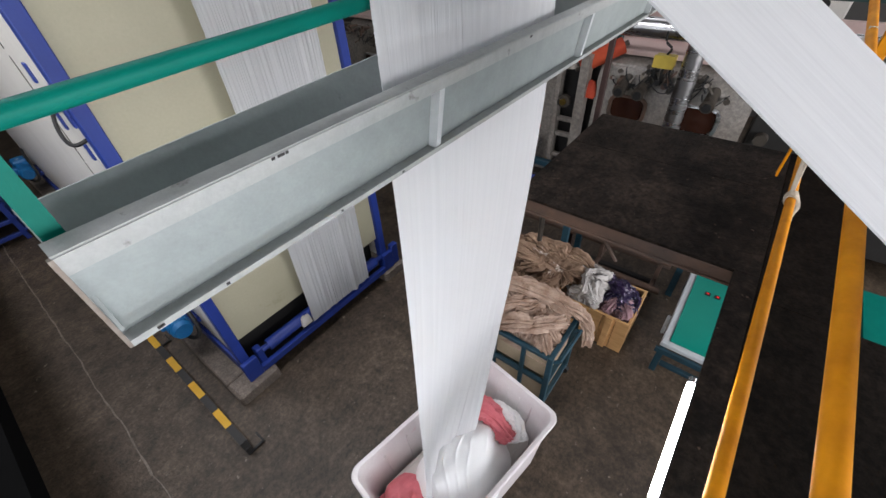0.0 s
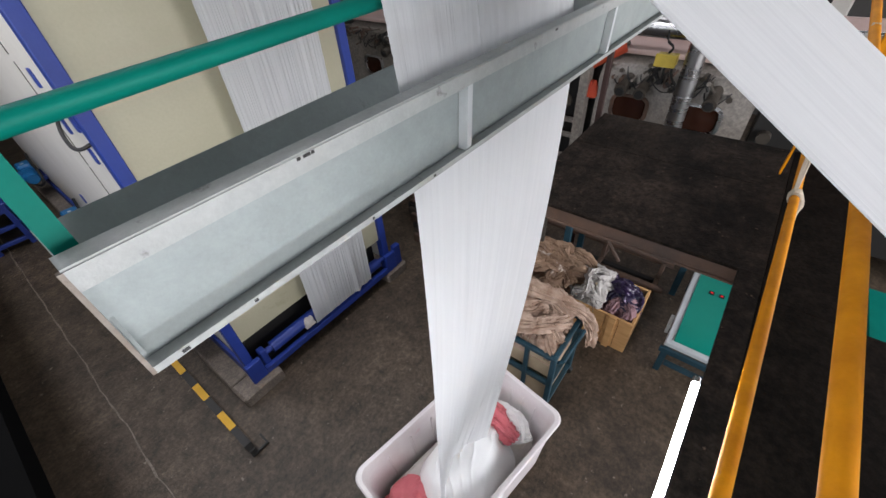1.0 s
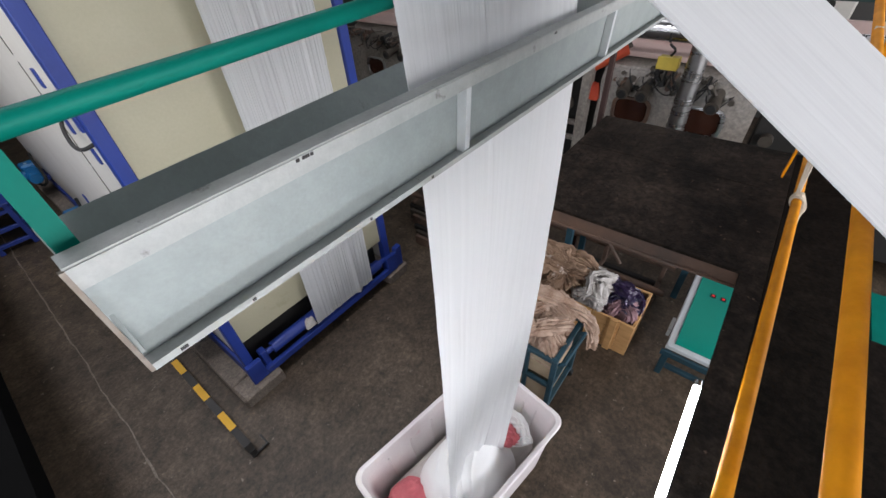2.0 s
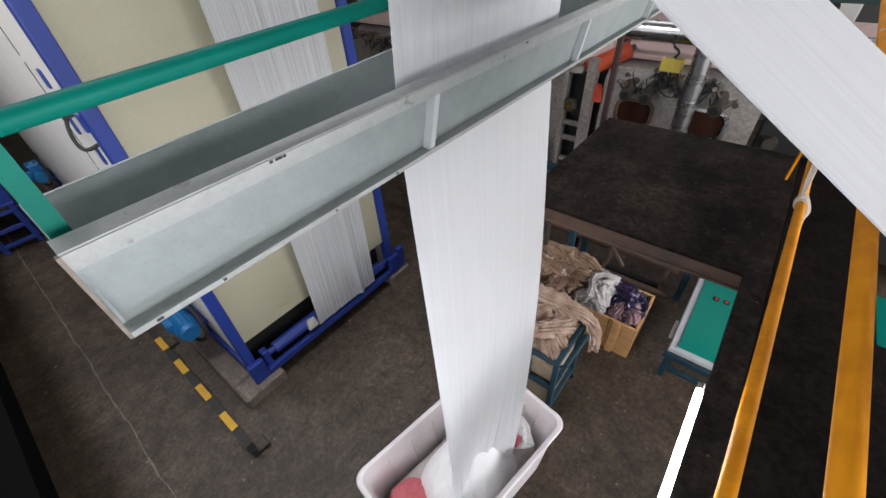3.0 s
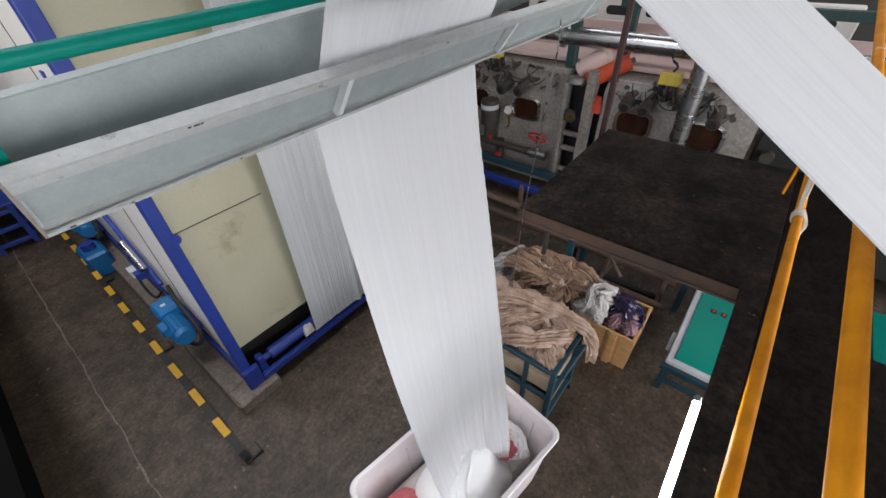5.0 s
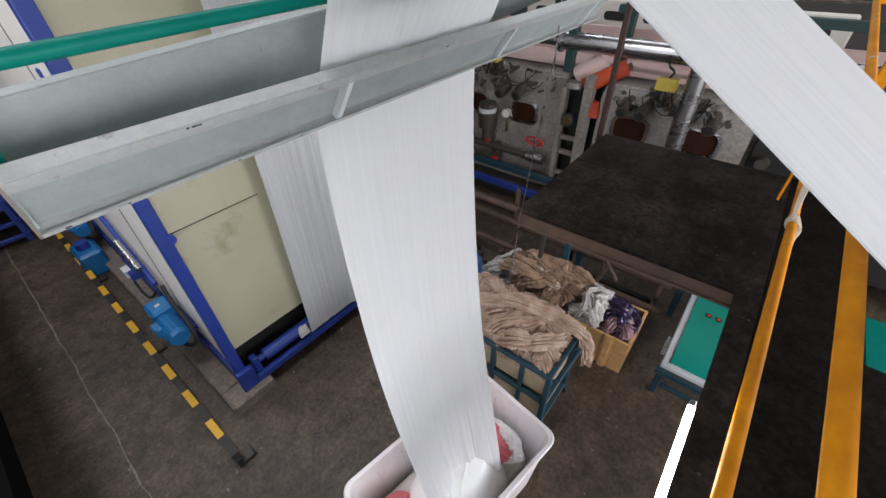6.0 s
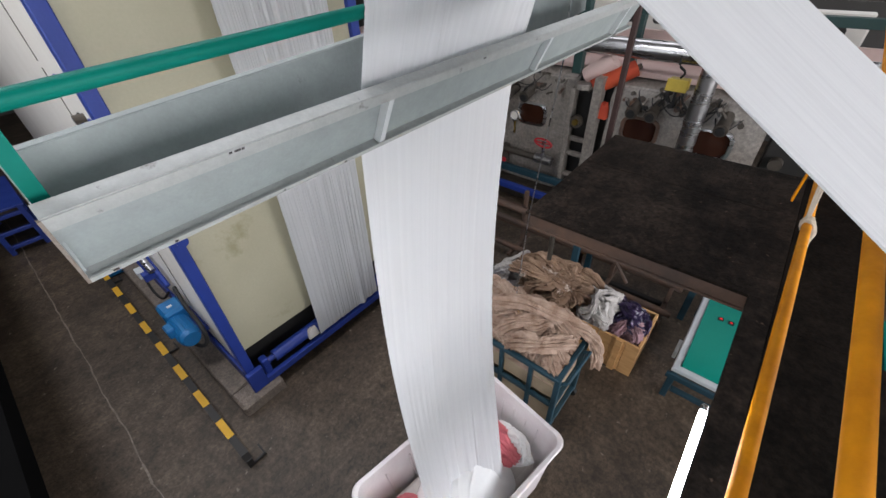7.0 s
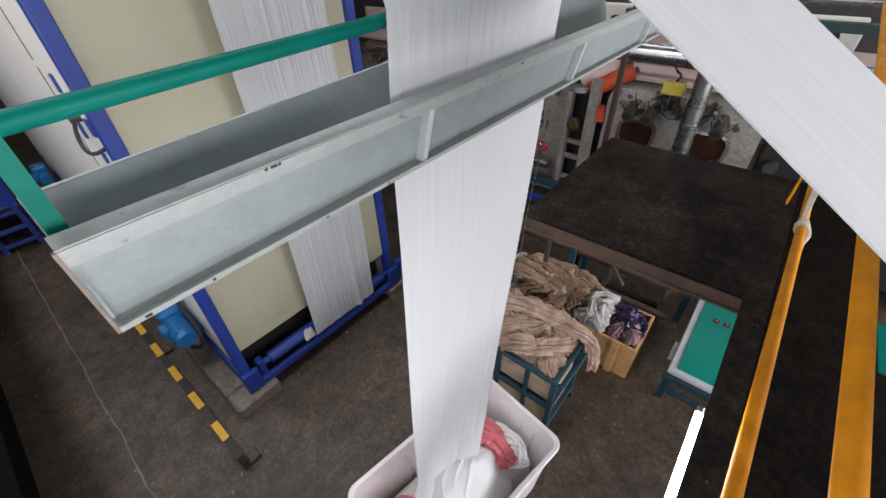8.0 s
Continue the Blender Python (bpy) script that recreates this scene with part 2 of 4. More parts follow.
def profile(points, x0, x1, bm=None):
    """A closed outline in y, z drawn out along x."""
    bm = bm or bmesh.new()
    a = [bm.verts.new((x0, y, z)) for y, z in points]
    b = [bm.verts.new((x1, y, z)) for y, z in points]
    n = len(points)
    for k in range(n):
        bm.faces.new((a[k], a[(k + 1) % n], b[(k + 1) % n], b[k]))
    bm.faces.new(a[::-1])
    bm.faces.new(b)
    bmesh.ops.recalc_face_normals(bm, faces=bm.faces)
    return bm


def heap(cx, cy, z0, rx, ry, h, turn=0.0, seed=0, folds=0.05, freq=5.0, n=70, power=2.6, bm=None, pull=1.0, pleats=0.0):
    """A heap of crumpled cloth: a dome with sharp folds."""
    c, s = math.cos(radians(turn)), math.sin(radians(turn))

    def f(u, v):
        a, b = 2 * u - 1, 2 * v - 1
        k = max(abs(a) ** power + abs(b) ** power, 1e-9)
        fall = max(0.0, 1 - k ** 1.6)
        q = Vector((a * rx * freq + seed * 7.3, b * ry * freq + seed * 3.1, seed * 1.7))
        warp = noise.noise_vector(q * 0.45) * 1.5
        swirl = seed * 1.3
        cs, sn = math.cos(swirl), math.sin(swirl)
        e = q + warp
        e = Vector(((e.x * cs - e.y * sn) * pull, (e.x * sn + e.y * cs) / pull, e.z))
        ridge = 1 - abs(noise.noise(e)) * 2.2
        ridge2 = 1 - abs(noise.noise(e * 2.1 + Vector((5, 2, 1)))) * 2.2
        ridge3 = 1 - abs(noise.noise(e * 4.3 + Vector((1, 7, 3)))) * 2.2
        z = z0 + h * fall ** 0.55 * (0.8 + 0.45 * noise.noise(q * 0.35)) + folds * (ridge + 0.6 * ridge2 + 0.3 * ridge3) * min(1, fall * 4)
        if pleats:
            w = noise.noise_vector(q * 0.3 + Vector((3, 1, 2))) * 2.6
            z += pleats * (1 - abs(math.sin((e.x * 0.5 + w.x) * 6.0)) ** 0.6) * (0.6 + noise.noise(q * 0.8)) * min(1, fall * 4)
        edge = 1 + 0.10 * noise.noise(q * 0.5 + Vector((9, 9, 9)))
        x, y = a * rx * edge, b * ry * edge
        return (cx + c * x - s * y, cy + s * x + c * y, z)
    return sheet(f, n, n, 0.0, bm)

# ---------------------------------------------------------------- the building
bm = sheet(lambda u, v: (-3.6 + 13.1 * u, -5.2 + 20.2 * v, 0.004 * noise.noise(Vector((u * 30, v * 30, 0)))), 90, 90)
floor = tagged(part("floor", bm, CONCRETE), "worn stained grey-brown concrete factory floor", "floor", kind="structure")


def wall_box(name, x0, x1, y0, y1, z0, z1, mat, label):
    return tagged(part(name, box(x0, x1, y0, y1, z0, z1, 0), mat), label, "wall", kind="structure")


wall_box("wall_north", -3.7, 9.5, 15.0, 15.2, 0, CEILING, WALL, "dirty plastered end wall of the hall")
west = tagged(new("wall_west"), "plastered side wall with a wide window over the shading slab", "wall", kind="structure")
for nm, a in (("apron", (-3.7, -3.5, -5.2, 15, 0, 2.3)), ("lintel", (-3.7, -3.5, -5.2, 15, 4.7, CEILING)), ("pier", (-3.7, -3.5, -5.2, -2.0, 2.3, 4.7)), ("pier", (-3.7, -3.5, 5.0, 15, 2.3, 4.7))):
    part(nm, box(*a, 0), WALL, west)
# the window wall behind the walkway
wall = tagged(new("wall_south"), "plastered wall with a window behind the walkway", "wall", kind="structure")
for nm, a in (("pier", (-3.7, -2.5, -5.2, -5.0, 0, CEILING)), ("pier", (5.0, 9.5, -5.2, -5.0, 0, CEILING)),
              ("apron", (-2.5, 5.0, -5.2, -5.0, 0, 1.4)), ("lintel", (-2.5, 5.0, -5.2, -5.0, 4.0, CEILING))):
    part(nm, box(*a, 0), WALL, wall)
# the far wall behind the dyeing machines, with its band of windows
east = tagged(new("wall_east"), "far wall with a band of bright windows", "wall", kind="structure")
for nm, a in (("apron", (9.0, 9.2, -5.0, 15, 0, 2.2)), ("lintel", (9.0, 9.2, -5.0, 15, 4.0, CEILING)),
              *[("pier", (9.0, 9.2, y, y + 0.5, 2.2, 4.0)) for y in (-5.0, -2.2, 0.6, 3.4, 6.2, 9.0, 11.8, 14.5)]):
    part(nm, box(*a, 0), WALL, east)
k = 1
for y in (-4.5, -1.7, 1.1, 3.9, 6.7, 9.5):
    w = tagged(new("window_%d" % k), "bright daylit factory window with a steel frame", "window", kind="structure")
    part("pane", box(9.12, 9.13, y, y + 2.3, 2.2, 4.0, 0), WINDOW_LIGHT, w)
    for a in ((y, y + 0.06, 2.2, 4.0), (y + 2.24, y + 2.3, 2.2, 4.0), (y + 1.12, y + 1.18, 2.2, 4.0)):
        part("mullion", box(9.03, 9.11, a[0], a[1], a[2], a[3], 0), GANTRY, w)
    for a in ((2.2, 2.26), (3.07, 3.13), (3.94, 4.0)):
        part("rail", box(9.04, 9.1, y + 0.06, y + 2.24, a[0], a[1], 0), GANTRY, w)
    k += 1
# ceiling with openings for the added skylights
bm = bmesh.new()
xs = sorted({-3.7, 9.5, *[s[0] - s[2] / 2 for s in ADDED_SKYLIGHTS], *[s[0] + s[2] / 2 for s in ADDED_SKYLIGHTS]})
ys = sorted({-5.2, 15.2, *[s[1] - s[3] / 2 for s in ADDED_SKYLIGHTS], *[s[1] + s[3] / 2 for s in ADDED_SKYLIGHTS]})
for xa, xb in zip(xs, xs[1:]):
    for ya, yb in zip(ys, ys[1:]):
        if not any(abs((xa + xb) / 2 - s[0]) < s[2] / 2 and abs((ya + yb) / 2 - s[1]) < s[3] / 2 for s in ADDED_SKYLIGHTS):
            box(xa, xb, ya, yb, CEILING, CEILING + 0.12, 0, bm)
tagged(part("ceiling", bm, CEIL), "plain board ceiling with added unseen skylights", "ceiling", kind="structure")
# added slab and wall shade the aisle; their black also stands for shade
gallery = tagged(new("aisle_shade_slab"), "added black slab and wall that shade the aisle", "gallery", kind="structure")
part("slab", box(-3.5, -0.70, -4.9, 14.9, 1.14, 1.3, 0), SHADE_BLACK, gallery)
part("shade_wall", box(-2.4, -2.2, -4.9, 14.9, 0, 1.14, 0), SHADE_BLACK, gallery)
# a joint cut along the aisle
rj = random.Random(3)
line_ = [(-0.535 + 0.02 * noise.noise(Vector((0, y * 1.7, 5))) + 0.006 * rj.uniform(-1, 1), y) for y in np.arange(-4.9, 14.9, 0.11)]
joint = bmesh.new()
for (xa, ya), (xb, yb) in zip(line_, line_[1:]):
    wa = 0.003 + 0.006 * rj.random()
    joint.faces.new([joint.verts.new(p) for p in ((xa - wa, ya, 0.0065), (xa + wa, ya, 0.0065), (xb + wa, yb, 0.0065), (xb - wa, yb, 0.0065))])
tagged(part("floor_joint", joint, PLINTH), "pale ragged joint along the concrete floor", "floor joint", kind="structure")

# ---------------------------------------------------------------- the white drying machine
Y0 = 2.6
bm = box(0.19, 2.28, 2.72, 9.0, -0.02, 0.13, 0.015)
box(0.19, 0.58, 2.5, 2.718, -0.02, 0.128, 0.02, bm)
box(2.0, 2.3, 2.53, 2.718, -0.02, 0.128, 0.02, bm)
for v_ in bm.verts:
    v_.co += 0.012 * noise.noise_vector(v_.co * 9.0)
tagged(part("plinth", bm, PLINTH), "low chipped concrete plinth under the machine", "plinth", kind="structure")
dryer = thing("drying_machine", "tall cream drying machine in a blue steel frame on a plinth", "machine")
part("front_panel", box(0.435, 2.05, 2.635, 2.69, 0.56, 4.2), CREAM, dryer, "cream sheet-metal front panel with a folded seam")
part("side_panel", box(0.385, 0.425, 2.69, 9.0, 0.3, 4.2), WHITE_PANEL, dryer, "off-white side panel")
part("far_panel", box(2.06, 2.1, 2.69, 9.0, 0.3, 4.2), WHITE_PANEL, dryer)
part("top_panel", box(0.43, 2.06, 2.69, 9.0, 4.1, 4.2), WHITE_PANEL, dryer)
part("back_panel", box(0.43, 2.06, 8.95, 9.0, 0.3, 4.1), WHITE_PANEL, dryer)
for x in (0.36, 2.05):
    part("post", box(x, x + 0.078, Y0, 2.685, 0.13, 4.25, 0.006), BLUE_PAINT, dryer)
    part("foot", box(x - 0.02, x + 0.12, Y0 - 0.05, 2.6, 0.13, 0.36, 0.008), BLUE_PAINT, dryer)
part("front_beam", box(0.48, 2.03, 2.55, 2.6, 0.132, 0.20, 0.005), BLUE_PAINT, dryer)
part("front_beam", box(2.172, 2.26, 2.56, 2.62, 0.135, 0.40, 0.006), BLUE_PAINT, dryer)
part("side_beam", box(0.355, 0.384, 2.70, 9.0, 0.132, 0.30, 0.005), BLUE_PAINT, dryer)
part("sill", box(0.44, 2.05, 2.78, 2.85, 0.14, 0.55, 0.004), BLACK_PAINT, dryer)
part("bottom_tray", box(0.44, 2.05, 2.60, 2.78, 0.132, 0.15, 0.003), BLACK_PAINT, dryer)
bm = rod((0.62, 2.63, 0.30), (1.96, 2.63, 0.30), 0.055, seg=24)
rod((0.5, 2.63, 0.30), (0.62, 2.63, 0.30), 0.028, bm=bm)
rod((1.96, 2.63, 0.30), (2.05, 2.63, 0.30), 0.028, bm=bm)
part("roller", bm, BLUE_PAINT, dryer, "blue guide roller", True)
part("bearing", box(0.5, 0.56, 2.59, 2.67, 0.16, 0.37, 0.01), BLUE_PAINT, dryer)
part("seam", box(0.44, 1.06, 2.631, 2.636, 1.735, 1.742, 0), GREASY, dryer)
bm = rod((0.43, 2.59, 1.72), (0.43, 2.615, 1.72), 0.035, seg=20)
part("latch", bm, BLUE_PAINT, dryer, "round blue latch", True)
for z in (0.95, 1.62, 2.3, 3.0):
    part("side_seam", box(0.381, 0.386, 3.45, 3.458, z - 0.3, z + 0.36, 0), GREASY, dryer)
# small blue fittings on the side
for y, z in ((2.86, 2.42), (3.1, 2.62), (2.95, 2.2), (3.16, 2.34), (4.6, 1.2), (5.4, 1.0)):
    part("bracket", box(0.372, 0.386, y, y + 0.05, z - 0.05, z + 0.05, 0.003), BLUE_PAINT, dryer)
part("side_handle", pipe([(0.385, 3.15, 2.45), (0.33, 3.1, 2.36), (0.31, 2.98, 2.28), (0.33, 2.88, 2.28), (0.385, 2.86, 2.3)], 0.011, rounds=2), BLACK_RUBBER, dryer, "bent black hose handle", True)
part("valve", rod((0.385, 3.03, 2.45), (0.33, 3.03, 2.45), 0.025), GREASY, dryer, "", True)

# a linkage with a cylinder on the side
link = thing("pneumatic_linkage", "blue pneumatic linkage with a hose on the machine side", "linkage")
part("bar", pipe([(0.35, 4.6, 1.15), (0.34, 3.75, 0.72)], 0.022), BLUE_PAINT, link, "", True)
part("cylinder", rod((0.31, 4.25, 1.0), (0.31, 3.9, 0.84), 0.03), STAINLESS, link, "polished cylinder", True)
part("bracket", box(0.24, 0.384, 4.12, 4.2, 0.62, 0.7), BLUE_PAINT, link)
part("arm", pipe([(0.30, 4.16, 0.68), (0.28, 4.2, 0.84), (0.3, 4.1, 0.95)], 0.016), BLUE_PAINT, link, "", True)
part("joint", box(0.22, 0.29, 4.24, 4.36, 0.60, 0.68), PALE_GREY, link)
part("hose", pipe([(0.26, 4.3, 0.62), (0.24, 4.1, 0.5), (0.26, 3.9, 0.5), (0.32, 3.8, 0.62)], 0.012, rounds=2), BLACK_RUBBER, link, "black rubber hose", True)


def gear_motor(y, z, k=1.0):
    """A blue motor with its gearbox, hung on the machine's side."""
    t = thing("gear_motor", "bright blue electric gear motor hung on the machine side", "motor", group="gear motors")
    part("gearbox", box(0.15, 0.34, y + 0.10 * k, y + 0.32 * k, z - 0.06, z + 0.12, 0.025), MOTOR_BLUE, t)
    part("plate", box(0.22, 0.26, y + 0.18 * k, y + 0.21 * k, z + 0.12, z + 0.124, 0), PALE_GREY, t, "small pale data plate")
    bm = rod((0.22, y + 0.12 * k, z - 0.01), (0.22, y - 0.16 * k, z - 0.01), 0.085, seg=24)
    motor = part("motor_body", bm, MOTOR_BLUE, t, "", True)
    for a in range(16):
        c, s = math.cos(a * math.tau / 16), math.sin(a * math.tau / 16)
        part("fin", rod((0.22 + 0.085 * c, y + 0.10 * k, z - 0.01 + 0.085 * s), (0.22 + 0.085 * c, y - 0.13 * k, z - 0.01 + 0.085 * s), 0.007, seg=6), MOTOR_BLUE, motor)
    bm = rod((0.22, y - 0.16 * k, z - 0.01), (0.22, y - 0.2 * k, z - 0.01), 0.088, 0.07, seg=24)
    part("fan_cover", bm, MOTOR_BLUE, t, "", True)
    part("terminal_box", box(0.1, 0.17, y - 0.06, y + 0.06, z - 0.02, z + 0.08, 0.012), MOTOR_BLUE, t)
    part("mount", box(0.30, 0.384, y - 0.08, y + 0.3, z - 0.12, z - 0.06), BLUE_PAINT, t)
    part("guard", pipe([(0.36, y + 0.3, z + 0.2), (0.33, y + 0.05, z + 0.14), (0.33, y - 0.22, z + 0.06), (0.3, y - 0.27, z - 0.08), (0.24, y - 0.2, z - 0.14), (0.2, y, z - 0.14)], 0.018, rounds=2), BLACK_RUBBER, t, "black bent belt guard", True)
    return t


gear_motor(3.32, 0.56)
gear_motor(6.1, 0.45)
gear_motor(8.2, 0.5)
box_ = thing("pump_unit", "teal blue pump unit standing beside the machine", "pump")
part("body", box(0.0, 0.25, 5.55, 5.95, 0.0, 0.32, 0.03), MOTOR_BLUE, box_)
part("cap", rod((0.12, 5.75, 0.32), (0.12, 5.75, 0.4), 0.07), BLUE_PAINT, box_, "", True)

# far blue rack on the aisle
rack = thing("steel_rack", "low blue steel rack with bars on the aisle floor", "rack")
for x, y in ((-0.62, 7.2), (-0.25, 7.2), (-0.62, 8.4), (-0.25, 8.4)):
    part("leg", box(x - 0.03, x + 0.03, y - 0.03, y + 0.03, 0, 0.6), BLUE_PAINT, rack)
for z in (0.08, 0.28, 0.5):
    part("bar", box(-0.65, -0.22, 7.17, 7.22, z, z + 0.05), BLUE_PAINT, rack)
    part("bar", box(-0.25, -0.2, 7.24, 8.38, z, z + 0.05), BLUE_PAINT, rack)
part("top", box(-0.66, -0.2, 7.16, 8.44, 0.6, 0.63), BLUE_PAINT, rack)

# striped barrier bar
bar = thing("barrier_bar", "black and yellow striped barrier bar on low feet", "barrier")
ZB = 0.12
y = 2.13
k = 0
while y < 9.0:
    bm = profile([(y - 0.02, ZB - 0.03), (y + 0.19, ZB - 0.03), (y + 0.21, ZB + 0.03), (y, ZB + 0.03)], -0.015, 0.04)
    part("stripe", bm, STRIPE if k % 2 else BLACK_PAINT, bar)
    y += 0.212
    k += 1
for y in (2.10, 3.75, 5.4, 7.1):
    part("foot", box(-0.01, 0.035, y, y + 0.05, 0.006, ZB - 0.031, 0.003), BLACK_PAINT, bar)
    part("foot_plate", box(-0.012, 0.13, y - 0.005, y + 0.01, 0.006, 0.03, 0.002), BLACK_PAINT, bar)
    part("foot_plate", box(0.115, 0.13, y + 0.011, y + 0.11, 0.006, 0.03, 0.002), BLACK_PAINT, bar)

# cloth that runs down the machine's front
def run_cloth(u, v):
    x = 1.06 + 0.72 * u + 0.02 * math.sin(v * 3.0)
    fold = 0.012 * noise.noise(Vector((u * 14, v * 1.5, 3))) + 0.008 * noise.noise(Vector((u * 38, v * 1.2, 8))) + 0.004 * noise.noise(Vector((u * 95, v * 1.5, 5)))
    crease = 0.035 * math.exp(-((u - 0.74 + 0.12 * v) / 0.035) ** 2) * max(0.0, 1 - v * 1.6)
    z = 0.25 + 3.9 * v
    return (x, 2.55 - 0.08 * v - fold - crease, z)




def selvedges(func, cloth, off, seed):
    """The two thicker, slightly frayed woven edges of a cloth."""
    for edge, sign in ((0.0, 1), (1.0, -1)):
        def f(u, v):
            fray = 0.004 * noise.noise(Vector((v * 90, seed, edge * 9))) * (1 - u)
            a = Vector(func(edge + sign * (0.014 * u - 0.004 + fray), v))
            return a + Vector(off)
        part("selvedge", sheet(f, 4, 160, 0.0015), STREAK_CLOTH, cloth, "thick frayed selvedge", True)


machine_cloth = tagged(part("cloth_on_machine", sheet(run_cloth, 200, 40, 0.002), STREAK_CLOTH, None, "", True), "white finely streaked cloth running down the machine front", "cloth")
selvedges(run_cloth, machine_cloth, (0, -0.003, 0), 3)
bm = rod((0.9, 2.62, 4.16), (1.95, 2.62, 4.16), 0.06, seg=20)
tagged(part("top_roller", bm, BLUE_PAINT, None, "", True), "blue roller at the machine top carrying the cloth", "roller")
rag = heap(1.0, 2.575, 0.27, 0.055, 0.03, 0.09, seed=4, folds=0.02, freq=18, n=26)
tagged(part("rag", rag, GREY_CLOTH, None, "", True), "grey rag tucked in beside the roller", "rag")

# ---------------------------------------------------------------- the swinging chute
chute = thing("swing_chute", "pale grey painted steel swing chute with chipped flanges", "chute")
F, B = Vector((0.078, -0.602)), Vector((0.167, -0.748))      # front lip and bottom lip, y and z from the roller
e = (B - F).normalized()
nrm = Vector((-e.y, e.x)) * -1                               # outward, to the walkway side
if nrm.x > 0:
    nrm = -nrm
XA, XB = -0.018, 2.45


def plate(p, q, t, x0, x1):
    """A flat steel strip between two points of the section."""
    d = (q - p).normalized()
    o = Vector((-d.y, d.x)) * t / 2
    return profile([tuple(p + o), tuple(q + o), tuple(q - o), tuple(p - o)], x0, x1)


D = 0.028
Fi, Bi = F - nrm * D, B - nrm * D
part("web", plate(Fi, Bi, 0.004, XA, XB), GREY_PAINT, chute)
part("top_flange", plate(F, Fi - e * 0.0, 0.005, XA, XB), CHIPPED, chute, "chipped upper flange")
part("bottom_flange", plate(B, Bi, 0.005, XA, XB), CHIPPED, chute, "chipped lower flange")
part("top_lip", plate(F, F + e * 0.027, 0.004, XA, XB), CHIPPED, chute, "folded front lip")
part("bottom_lip", plate(B - e * 0.010, B + e * 0.002, 0.004, XA, XB), CHIPPED, chute)
# ribs coloured paler than the web, for the side light they catch
for x in (0.645, 1.44, 2.2):
    bm = profile([tuple(Fi + e * 0.004 + nrm * 0.003), tuple(F + e * 0.004 - nrm * 0.002), tuple(B - e * 0.004 - nrm * 0.002), tuple(Bi - e * 0.004 + nrm * 0.003)], x - 0.008, x + 0.008)
    part("rib", bm, PALE_GREY, chute, "stiffening rib coloured paler to look lit")
R1, R2 = Vector((0.2317, -0.5442)), Vector((0.236, -0.757))


def splay(bm, ky, kz):
    """The rear plate and the tube open slightly towards the far end."""
    for v in bm.verts:
        v.co.y += ky * v.co.x
        v.co.z += kz * v.co.x
    return bm


part("rear_web", splay(plate(R1, R2, 0.004, XA, XB), 0.078, 0.04), GREY_PAINT, chute)
part("rear_flange", splay(plate(R1 + Vector((0.002, 0)), R1 + Vector((0.03, 0.002)), 0.005, XA, XB), 0.078, 0.04), GREY_PAINT, chute)
part("rear_bottom_flange", splay(plate(R2 + Vector((0.002, 0)), R2 + Vector((0.03, 0)), 0.005, XA, XB), 0.078, 0.04), GREY_PAINT, chute)
# two plates added to keep light out of the chute's left end
part("floor_light_stop", plate(Bi + Vector((0.004, 0.002)), R2 - Vector((0.004, -0.002)), 0.004, XA, 0.53), GREY_PAINT, chute)
part("end_light_stop", plate((Fi + Bi) / 2, R2 + Vector((-0.004, 0.1)), 0.12, XA + 0.002, XA + 0.006), GREY_PAINT, chute)
for x in (XA - 0.004,):
    part("end_edge", plate(F + e * 0.0, B, 0.006, x, x + 0.005), RUST_EDGE, chute, "rusty cut end edge")
rc = random.Random(8)
for x, k_ in ((0.245, 0), (0.258, 0), (0.268, 0), (0.02, 1), (0.35, 1), (0.52, 1), (1.0, 0), (0.12, 1)):      # chips bared to dark steel
    p_ = (F if k_ == 0 else B) + nrm * 0.0028
    w_ = rc.uniform(0.002, 0.006)
    bm = profile([tuple(p_ + e * 0.001), tuple(p_ + e * 0.006), tuple(p_ + e * 0.005 - nrm * 0.001)], x - w_, x + w_) if k_ == 0 else profile([tuple(p_ - e * 0.001), tuple(p_ - e * 0.007), tuple(p_ - e * 0.005 - nrm * 0.001)], x - w_, x + w_)
    part("paint_chip", bm, BLACK_PAINT, chute)
PA = (0.113, -0.463)
bm = splay(rod((XA - 0.12, *PA), (XB, *PA), 0.0131, seg=28), -0.024, 0.034)
part("cross_bar", bm, GREEN_PAINT, chute, "sea-green tube across the frame", True)
for x in (XA + 0.004, XB - 0.06):
    bm = profile([(PA[0] - 0.014, PA[1]), (PA[0] + 0.016, PA[1]), (0.16, -0.605), (0.13, -0.612)], x, x + 0.022)
    part("arm", bm, GREEN_PAINT, chute, "sea-green flat arm")
    bm = profile([(-0.015, 0.0), (0.015, 0.0), (PA[0] + 0.016, PA[1]), (PA[0] - 0.016, PA[1])], x - 0.04, x - 0.008)
    part("hanger", bm, GREEN_PAINT, chute, "sea-green hanger arm")
# the roller from which the chute hangs, and its gantry
gantry = thing("roller_gantry", "dark green steel gantry with a feed roller above the chute", "gantry")
bm = rod((-0.2, 0.69, 3.475), (2.5, 0.69, 3.475), 0.05, seg=24)
part("feed_roller", bm, STAINLESS, gantry, "bright steel feed roller", True)
part("beam", box(-0.3, 2.62, PIVOT[0] + 0.25, PIVOT[0] + 0.37, 3.95, 4.1), GANTRY, gantry)
